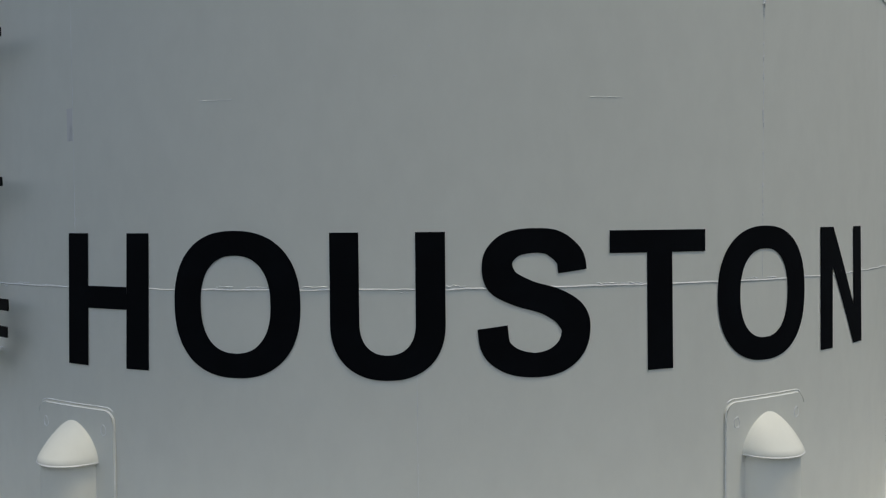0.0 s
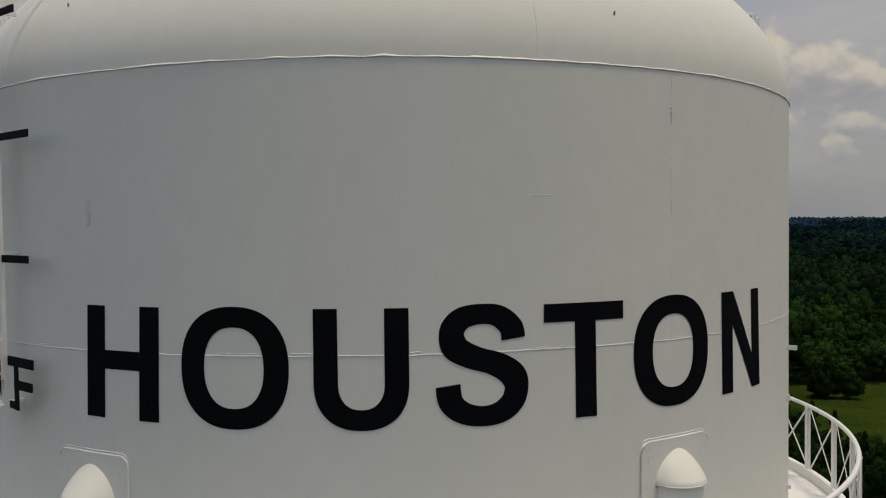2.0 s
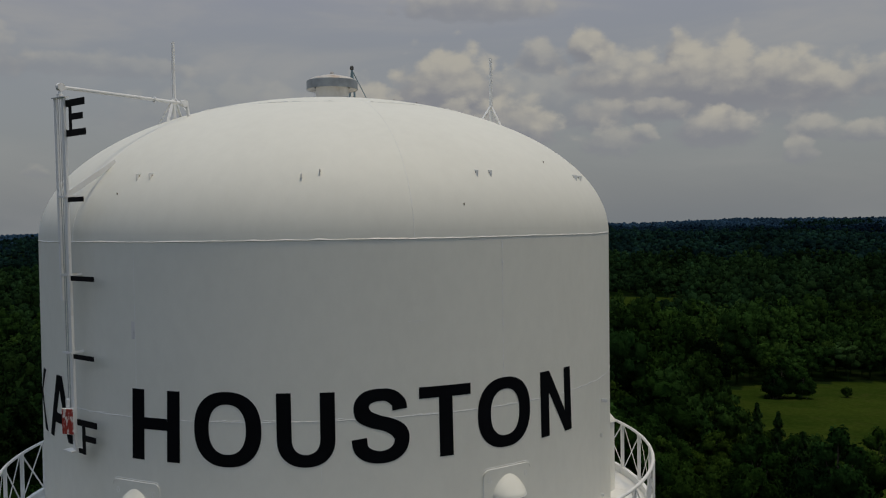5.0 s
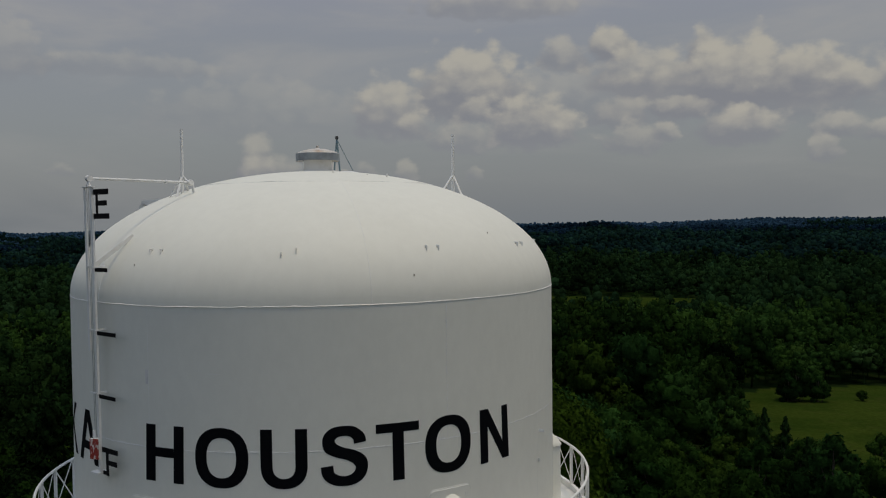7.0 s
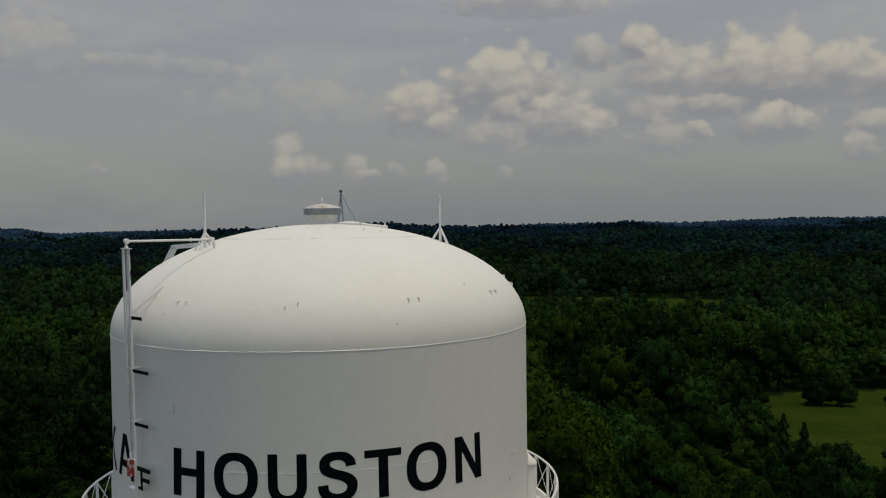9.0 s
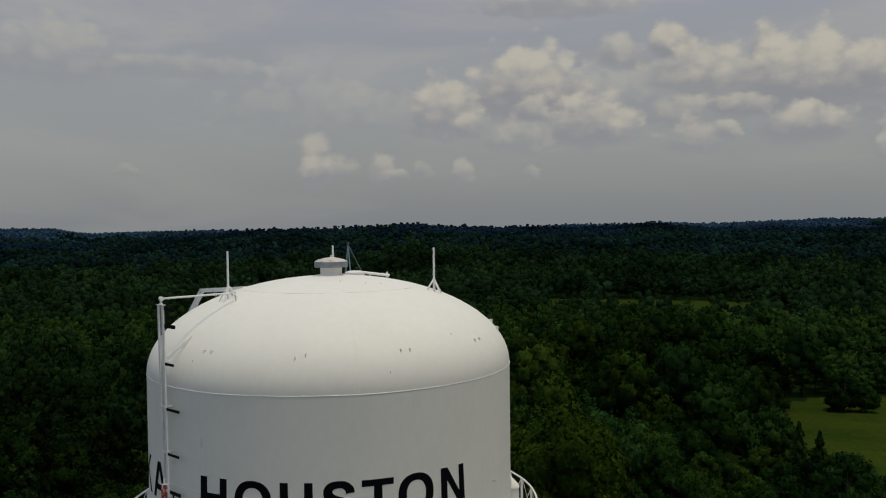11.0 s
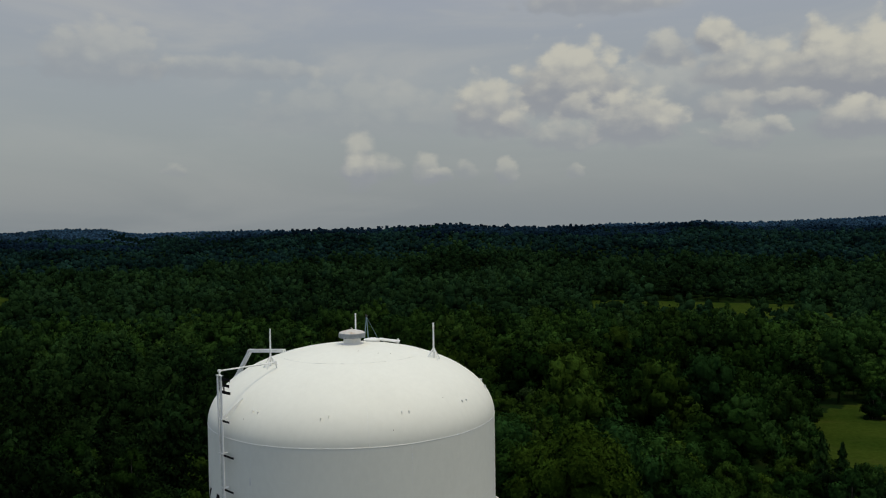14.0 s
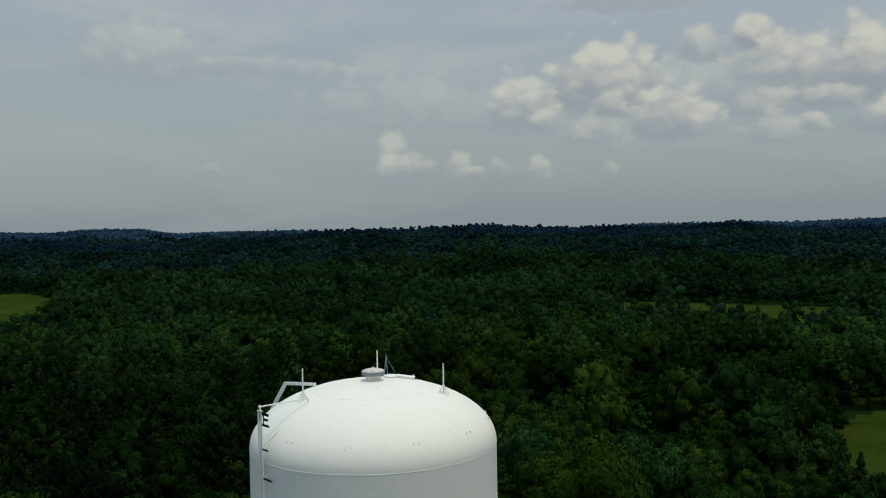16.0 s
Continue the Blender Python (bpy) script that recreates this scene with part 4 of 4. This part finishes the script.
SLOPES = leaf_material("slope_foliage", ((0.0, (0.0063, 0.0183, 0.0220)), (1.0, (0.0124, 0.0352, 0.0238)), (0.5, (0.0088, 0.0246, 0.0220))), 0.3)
BASIN = leaf_material("basin_foliage", ((0.0, (0.0095, 0.0248, 0.0104)), (1.0, (0.0182, 0.0415, 0.0164)), (0.3, (0.0129, 0.0319, 0.0111)), (0.6, (0.0164, 0.0385, 0.0125)), (0.8, (0.0100, 0.0278, 0.0118))), 0.55)
PALE = leaf_material("pale_foliage", ((0.0, (0.0191, 0.0396, 0.0114)), (1.0, (0.0286, 0.0505, 0.0165))))
BRIGHT = leaf_material("bright_foliage", ((0.0, (0.0238, 0.0486, 0.0065)), (1.0, (0.0324, 0.0595, 0.0076))))
NEEDLE = leaf_material("pine_foliage", ((0.0, (0.0088, 0.0231, 0.0072)), (1.0, (0.0176, 0.0396, 0.0108))))
DARK = leaf_material("dark_pine_foliage", ((0.0, (0.0032, 0.0084, 0.0029)), (1.0, (0.0068, 0.0152, 0.0045))))
BARK = material("bark", (0.075, 0.062, 0.050), 0.9, second=(0.13, 0.115, 0.10), scale=3.0, bump=0.02, bump_scale=8, spec=0.1)


def unit(rng, n):
    v = rng.normal(size=(n, 3))
    return v / np.linalg.norm(v, axis=1)[:, None]


def sprays(rng, centre, normal, size, bend=0.25):
    """Leaf sprays: pointed pieces, facing about along normal."""
    n = len(centre)
    nrm = normal + unit(rng, n) * 0.7
    nrm /= np.linalg.norm(nrm, axis=1)[:, None]
    u = np.cross(nrm, unit(rng, n))
    u /= np.linalg.norm(u, axis=1)[:, None] + 1e-9
    v = np.cross(nrm, u)
    s = size * rng.uniform(0.6, 1.3, n)[:, None]
    w = v * s * rng.uniform(0.3, 0.5, n)[:, None]
    dip = nrm * s * bend
    return np.stack([centre + u * s * 0.6 - dip, centre - u * s * 0.4 + w, centre - u * s * 0.4 - w], 1)      # n, 3, 3


def fronds(rng, n, height):
    """Points and outward normals on the tiers of a pine about 1 wide, base at 0."""
    t = rng.uniform(0, 1, n) ** 0.75
    tier = np.abs(np.sin(t * 22 + rng.uniform(0, 6)))
    r = (1 - t) ** 0.8 * (0.16 + 0.40 * tier * rng.uniform(0.4, 1.1, n)) + 0.02
    a = rng.uniform(0, math.tau, n)
    arm = 1 + 0.45 * np.sin(a * 5 + t * 40)
    p = np.stack([np.cos(a) * r * arm, np.sin(a) * r * arm, height * (0.15 + 0.85 * t)], 1)
    nm = np.stack([np.cos(a), np.sin(a), np.full(n, 0.9)], 1)
    return p, nm / np.linalg.norm(nm, axis=1)[:, None]


def make_lobes(rng, height, count, taper=0.0):
    """Rounded masses that make up a crown about 1 wide: x, y, z, radius. taper: 0 for a round head, 1 for a pointed one."""
    lean = rng.uniform(-0.07, 0.07, 2)
    mid, tall = height * 0.56, height * 0.30
    out = [(lean[0] * 0.4, lean[1] * 0.4, mid - 0.04, 0.30)] if count > 3 else []
    n = count - len(out)
    for k in range(n):
        t = (k + 0.5) / n
        up = 1 - 1.45 * t                               # from the top down to below the middle
        a = k * 2.4 + rng.uniform(-0.5, 0.5)
        rr = 0.33 * math.sqrt(max(0.03, 1 - up * up)) * (1 - 0.45 * taper * max(0.0, up)) * rng.uniform(0.8, 1.2)
        out.append((rr * math.cos(a) + lean[0] * up, rr * math.sin(a) + lean[1] * up, mid + tall * (up + taper * 0.25 * max(0.0, up)) + rng.uniform(-0.05, 0.05),
                    rng.uniform(0.13, 0.24) * (1 - 0.45 * taper * max(0.0, up)) * (1.5 if n <= 3 else 0.8 if n > 11 else 1.0)))
    return np.array(out)


BALL_RINGS = {2: (48, 112), 3: (36, 76, 122), 4: (28, 60, 95, 132)}


def ball(seg, rings):
    """A rounded mass, open below: directions and faces."""
    d, f = [(0.0, 0.0, 1.0)], []
    for k, t in enumerate(radians(a) for a in BALL_RINGS[rings]):
        d += [(math.sin(t) * math.cos((i + 0.5 * k) * math.tau / seg), math.sin(t) * math.sin((i + 0.5 * k) * math.tau / seg), math.cos(t)) for i in range(seg)]
    for i in range(seg):
        j = (i + 1) % seg
        f.append((0, 1 + i, 1 + j))
        for k in range(rings - 1):
            p, q = 1 + k * seg, 1 + (k + 1) * seg
            f += [(p + i, q + i, p + j), (q + i, q + j, p + j)]
    return np.array(d), np.array(f)


def lumps(d, k):
    """Uneven swelling of a mass, for directions d."""
    return (1 + 0.13 * np.sin(d[..., 0] * 5.3 + k * 2.1) + 0.12 * np.sin(d[..., 1] * 6.1 + d[..., 2] * 4.3 + k) + 0.07 * np.sin(d[..., 0] * 13 - d[..., 1] * 11 + k * 3))[..., None]


def crown_of(rng, lobes, seg, rings, leaves, size, height, pine=False, solid=0.82):
    """A crown about 1 wide: solid leafy masses with sprays of leaves over them. Vertices, normals, faces, shade of each vertex."""
    V, N, F, S = [], [], [], []
    base = 0
    if pine:
        lobes = np.array([(0, 0, height * (0.24 + 0.15 * k), 0.22 - 0.042 * k) for k in range(5)])
        solid = 0.8
    d, f = ball(seg, rings)
    mid = lobes[:, :3].mean(0)
    tone = rng.uniform(0.72, 1.22, len(lobes))
    for k, lb in enumerate(lobes):
        v = lb[:3] + d * lumps(d, k) * lb[3] * solid * np.array([1, 1, 0.95])
        away = v - mid
        nm = d + 0.45 * away / (np.linalg.norm(away, axis=1)[:, None] + 1e-6)
        V.append(v), N.append(nm), F.append(f + base), S.append(np.full(len(v), tone[k]))
        base += len(v)
    if leaves:
        if pine:
            p, nm = fronds(rng, leaves, height)
            which = rng.integers(0, len(lobes), leaves)
        else:
            which = rng.choice(len(lobes), leaves, p=lobes[:, 3] ** 2 / (lobes[:, 3] ** 2).sum())
            g = unit(rng, leaves)
            g[:, 2] = np.where(g[:, 2] < -0.25, -g[:, 2], g[:, 2])
            c, r = lobes[which, :3], lobes[which, 3:4]
            p = c + g * r * np.concatenate([lumps(g[i:i + 1], which[i]) for i in range(leaves)]) * rng.uniform(0.78, 1.18, (leaves, 1))
            away = p - mid
            nm = g + 0.45 * away / (np.linalg.norm(away, axis=1)[:, None] + 1e-6)
        q = sprays(rng, p, nm / np.linalg.norm(nm, axis=1)[:, None], size)
        V.append(q.reshape(-1, 3)), N.append(np.repeat(nm + unit(rng, leaves) * 0.25, 3, 0)), F.append(np.arange(leaves * 3).reshape(-1, 3) + base)
        S.append(np.repeat(tone[which] * rng.uniform(0.75, 1.35, leaves), 3))
    return np.concatenate(V), np.concatenate(N), np.concatenate(F), np.concatenate(S)


def mesh_of(name, co, nrm, faces, shade, mat, tint=None):
    """A mesh of triangles that shades by the given normals."""
    me = bpy.data.meshes.new(name)
    nt = len(faces)
    me.vertices.add(len(co))
    me.vertices.foreach_set("co", co.astype(np.float32).ravel())
    me.loops.add(nt * 3)
    me.loops.foreach_set("vertex_index", faces.astype(np.int32).ravel())
    me.polygons.add(nt)
    me.polygons.foreach_set("loop_start", (np.arange(nt) * 3).astype(np.int32))
    me.materials.append(mat)
    for key, values in (("tint", tint), ("shade", shade)):
        at = me.attributes.new(key, "FLOAT", "POINT")
        if values is not None:
            at.data.foreach_set("value", np.asarray(values, dtype=np.float32))
    me.update(calc_edges=True)
    me.polygons.foreach_set("use_smooth", np.ones(nt, dtype=bool))
    nrm = nrm / (np.linalg.norm(nrm, axis=1)[:, None] + 1e-9)
    me.normals_split_custom_set_from_vertices(nrm.astype(np.float32))
    return me


def tree_template(seed, height, width, leaves, mat, label, pine=False, size=0.5, taper=0.0):
    """One tree as a thing: trunk with limbs, and a crown of leafy masses and sprays."""
    rng = np.random.default_rng(seed)
    o = empty("pine_tree" if pine else "tree", label, "tree", "woodland trees")
    lobes = make_lobes(rng, height / width, 26 if width > 12 else 13, taper)
    if width > 12:
        lobes[1:, 3] *= 0.72
    bm = bmesh.new()
    top = height * (0.96 if pine else 0.66)
    base = 0.018 * height
    tube(bm, [(0, 0, -0.5), (0.02 * height, 0, top * 0.35), (0.01 * height, 0.02 * height, top * 0.7), (0, 0, top)], [base * 1.3, base, base * 0.6, 0.02], 7)
    for x, y, z, r in lobes[1:] if not pine else ():
        e = Vector((x, y, z)) * width
        s = Vector((0, 0, max(0.15 * height, e.z - 0.22 * height)))
        tube(bm, [s, s.lerp(e, 0.55) + Vector((0, 0, -0.02 * height)), e], [base * 0.45, base * 0.3, 0.02], 5, False)
    part("trunk", bm, BARK, o, "", True)
    v, nm, f, sh = crown_of(rng, lobes, 7, 3, leaves, size / width, height / width, pine)
    crown = new("crown", mesh_of("crown", v * width, nm, f, sh, mat))
    crown.parent = o
    return o


def scatter(step, d0, d1, a0, a1, seed, keep=1.0, jitter=0.45):
    """Trees on a jittered grid within a ring sector; x, y."""
    rng = np.random.default_rng(seed)
    lim = int(d1 / step) + 1
    g = np.arange(-lim, lim + 1) * step
    X, Y = np.meshgrid(g, g)
    X = X + rng.uniform(-jitter, jitter, X.shape) * step + (np.arange(X.shape[0])[:, None] % 2) * step * 0.5
    Y = Y + rng.uniform(-jitter, jitter, Y.shape) * step
    X, Y = X.ravel(), Y.ravel()
    d, az = np.hypot(X, Y), np.degrees(np.arctan2(X, Y))
    ok = (d >= d0) & (d < d1) & (az >= a0) & (az <= a1) & (rng.uniform(size=X.shape) < keep)
    X, Y = X[ok], Y[ok]
    ok = ~open_land(X, Y)
    return X[ok], Y[ok]


TEMPLATES = []


def build_near_trees():
    spec = [(1, 13.0, 8.6, 3000, LEAF, "broad-leaved tree with a lumpy dark green crown", 0.2), (2, 14.5, 8.0, 3000, LEAF, "tall broad-leaved tree with a dark green crown", 0.7),
            (3, 11.0, 8.2, 2800, LEAF, "rounded broad-leaved tree with a deep green crown", 0.0), (4, 15.5, 10.0, 3300, LEAF, "large broad-leaved tree with a wide green crown", 0.3),
            (5, 12.0, 7.4, 2300, PALE, "broad-leaved tree with pale silvery green leaves", 0.6), (6, 13.5, 9.4, 2600, BRIGHT, "broad-leaved tree with a bright yellow-green crown", 0.2),
            (7, 15.0, 5.0, 2600, NEEDLE, "slender pointed pine with dark needles", 0.0), (8, 12.0, 4.2, 2200, NEEDLE, "young pointed pine with dark needles", 0.0),
            (9, 17.0, 15.0, 15000, BRIGHT, "wide spreading tree with a bright yellow-green crown", 0.0),
            (10, 15.0, 8.4, 3400, DARK, "tall pine with very dark feathery branches", 0.0), (11, 13.0, 8.4, 2300, DARK, "broad-leaved tree with a very dark green crown", 0.4)]
    for s, h, w, n, mat, label, taper in spec:
        TEMPLATES.append(tree_template(s, h, w, n, mat, label, s in (7, 8, 10), 0.46 if w < 12 else 0.40, taper))
    usual = np.array([0.25, 0.22, 0.2, 0.16, 0.04, 0.04, 0.03, 0.02, 0.0, 0.01, 0.03])
    stand = np.array([0.06, 0.06, 0.06, 0.04, 0.0, 0.0, 0.08, 0.04, 0.0, 0.33, 0.33])
    rng = np.random.default_rng(77)
    X, Y = scatter(7.0, 62, 205, -46, 44, 11)
    order = np.argsort(np.hypot(X, Y))[:215]
    far = np.hypot(X[order], Y[order]).max()
    used = [False] * len(TEMPLATES)

    def plant(k, x, y, s, sz=1.0, sink=0.2):
        m = pose(x, y, float(land(x, y)) - sink, 0, 0, rng.uniform(0, 360)) @ Matrix.Diagonal((s, s, s * sz, 1))
        if used[k]:
            c = copy_thing(TEMPLATES[k], m)
            c.scale = (s, s, s * sz)
        else:
            used[k] = True
            TEMPLATES[k].matrix_basis = m
    plant(8, 12.5, 47.0, 1.0)                         # the wide bright tree near the tower
    plant(4, 30.4, 101.5, 1.0)                         # pale-leaved trees beside it
    plant(4, 12.3, 181.9, 1.0, 1.1)
    for k, x, y, s in ((1, 109.5, 211, 1.22), (1, 106.5, 209, 0.86), (1, 114.4, 209, 0.92), (2, 128, 211, 0.40)):      # bushy trees that stand in the meadow
        plant(k, x, y, s, 1.08, (6.2 if k == 1 else 3.8) * s)
    for k, x, y, s in ((10, 83.5, 195, 1.4), (10, 80, 190, 1.25), (3, 77, 183, 1.05), (2, 88, 206, 1.1)):      # tall trees at the meadow's corner
        plant(k, x, y, s)
    for x, y, s in ((56, 106, 0.86), (58.5, 104.5, 0.8), (61.0, 107, 0.68), (54, 88, 0.72), (57.5, 88, 0.7), (59.5, 91, 0.62), (50, 71, 0.75)):
        plant(6 if s > 0.7 else 7, x, y, s, 1.15)
    for i in order:
        x, y = float(X[i]), float(Y[i])
        if math.hypot(x - 12.5, y - 47) < 9 or math.hypot(x - 30.4, y - 101.5) < 5:
            continue
        side = math.degrees(math.atan2(x, y))
        low = (0.66 if side < 27.5 else 0.76) if math.hypot(x, y) < 172 and (side > 24.5 or side > 21.5 and math.hypot(x, y) > 95) else 1.0      # young growth beside the meadow
        dark = side < -15            # a stand of dark pines on this side
        plant(int(rng.choice(11, p=stand if dark else usual)), x, y, low * rng.uniform(0.68, 1.18), rng.uniform(0.88, 1.2))
    return far


def forest(name, label, X, Y, seed, leaves, size, hgt, wid, count, seg, rings, mat, pines=0.06, spread=1.0, trunks=True):
    """Many trees as one object: each a crown of leafy masses with sprays, on a stem. spread: how much they differ in size."""
    rng = np.random.default_rng(seed)
    kinds = []
    for k in range(12):
        pine = k >= 10
        v, nm, f, sh = crown_of(rng, make_lobes(rng, hgt / wid, count, (0.0, 0.5, 1.0, 0.2, 0.8)[k % 5]), seg, rings, leaves, size / wid, hgt / wid, pine)
        if trunks:                                     # a plain tapered stem under the crown
            stem = [(0.03 * math.cos(i * 2.1), 0.03 * math.sin(i * 2.1), -0.05) for i in range(3)] + [(0, 0, hgt / wid * 0.6)]
            m = len(v)
            v, f = np.concatenate([v, stem]), np.concatenate([f, [(m, m + 1, m + 3), (m + 1, m + 2, m + 3), (m + 2, m, m + 3)]])
            nm, sh = np.concatenate([nm, [(math.cos(i * 2.1), math.sin(i * 2.1), 0.1) for i in range(3)] + [(0, 0, 1)]]), np.concatenate([sh, [0.6] * 4])
        kinds.append((v, nm, f, sh))
    n = len(X)
    pick = np.where(rng.uniform(size=n) < pines, rng.integers(10, 12, n), rng.integers(0, 10, n))
    patch = 0.5 + 0.5 * wave(X, Y, 22, seed)                  # taller and lower stands
    s = wid * (1 + spread * (-0.34 + 0.36 * patch + rng.uniform(0, 1, n) ** 3 * 0.95))
    up = 1 + spread * rng.uniform(-0.2, 0.28, n)
    edge = open_land(X * 1.05, Y * 1.05) | open_land(X * 1.1, Y * 1.1)
    s *= np.where(edge & (np.hypot(X, Y) > 400), 0.60, 1.0)    # low growth along the edge of the far fields
    turn = rng.uniform(0, math.tau, n)
    tree = rng.uniform(0, 1, n)
    Z = land(X, Y) - (1.6 if trunks else 0.0)
    V, N, F, S, T = [], [], [], [], []
    base = 0
    for k, (v, nm, f, sh) in enumerate(kinds):
        i = np.flatnonzero(pick == k)
        if not len(i):
            continue
        ca, sa = np.cos(turn[i])[:, None], np.sin(turn[i])[:, None]

        def spin(p):
            return np.stack([p[None, :, 0] * ca - p[None, :, 1] * sa, p[None, :, 0] * sa + p[None, :, 1] * ca, np.broadcast_to(p[None, :, 2], (len(i), len(p)))], -1)
        q = spin(v) * s[i][:, None, None]
        q[..., 2] *= up[i][:, None]
        q += np.stack([X[i], Y[i], Z[i]], -1)[:, None, :]
        V.append(q.reshape(-1, 3)), N.append(spin(nm).reshape(-1, 3))
        F.append((f[None] + (base + np.arange(len(i)) * len(v))[:, None, None]).reshape(-1, 3))
        S.append(np.tile(sh, len(i))), T.append(np.repeat(tree[i], len(v)))
        base += len(i) * len(v)
    me = mesh_of(name, *(np.concatenate(c) for c in (V, N, F, S)), mat, np.concatenate(T))
    tagged(new(name, me), label, "woods", kind="stuff")


def build_woods():
    reach = build_near_trees()
    X, Y = scatter(7.1, 62, 430, -46, 46, 12)
    d = np.hypot(X, Y)
    pine_side = (np.degrees(np.arctan2(X, Y)) < -14 + 3 * wave(X, Y, 30, 6)) & (d < 300)
    forest("pine_woods", "dark woodland with many pines", X[(d > reach) & pine_side], Y[(d > reach) & pine_side], 3, 420, 0.66, 13.5, 8.2, 14, 5, 2, NEEDLE, 0.5)
    ok = (d > reach) & (d < 265) & ~pine_side
    forest("near_woods", "mixed green woodland behind the nearest trees", X[ok], Y[ok], 4, 640, 0.62, 13.0, 8.8, 17, 5, 2, LEAF)
    ok = (d > reach) & (d >= 265) & ~pine_side
    forest("mid_woods", "mixed green woodland in the middle distance", X[ok], Y[ok], 5, 250, 0.80, 13.0, 9.2, 14, 5, 2, WOODS)
    X, Y = scatter(9.0, 430, 960, -40, 44, 13)
    forest("basin_woods", "dense green woodland filling the basin", X, Y, 6, 40, 1.25, 13.0, 11.0, 6, 5, 2, BASIN)
    X, Y = scatter(10.5, 960, 2650, -38, 40, 14)
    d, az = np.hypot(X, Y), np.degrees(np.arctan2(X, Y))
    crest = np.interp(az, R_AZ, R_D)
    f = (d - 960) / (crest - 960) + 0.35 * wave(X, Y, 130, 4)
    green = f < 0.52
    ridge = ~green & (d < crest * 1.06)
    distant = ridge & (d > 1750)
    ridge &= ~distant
    # slopes and ridges carry their blue haze in the leaf colour
    forest("slope_woods", "dark green woodland on the far slopes, tinged with painted blue haze", X[green], Y[green], 9, 0, 1.6, 11.0, 12.0, 2, 5, 2, SLOPES, 0.0, 0.7, False)
    forest("ridge_woods", "dark woodland on the nearer ridge, blue haze put into its leaf colour", X[ridge], Y[ridge], 7, 0, 1.6, 11.5, 12.0, 2, 5, 2, RIDGE_HAZE, 0.0, 0.5, False)
    forest("distant_woods", "woodland on the most distant ridges, paler blue haze put into its leaf colour", X[distant], Y[distant], 10, 0, 1.6, 11.5, 12.0, 2, 5, 2, DISTANT, 0.0, 0.4, False)
    X, Y = scatter(13.0, 60, 420, -180, 180, 15, 0.85)
    az = np.degrees(np.arctan2(X, Y))
    ok = (az < -46) | (az > 46)
    forest("outer_woods", "green woodland round the hill", X[ok], Y[ok], 8, 30, 1.6, 12.5, 11.5, 4, 5, 2, WOODS)


build_woods()
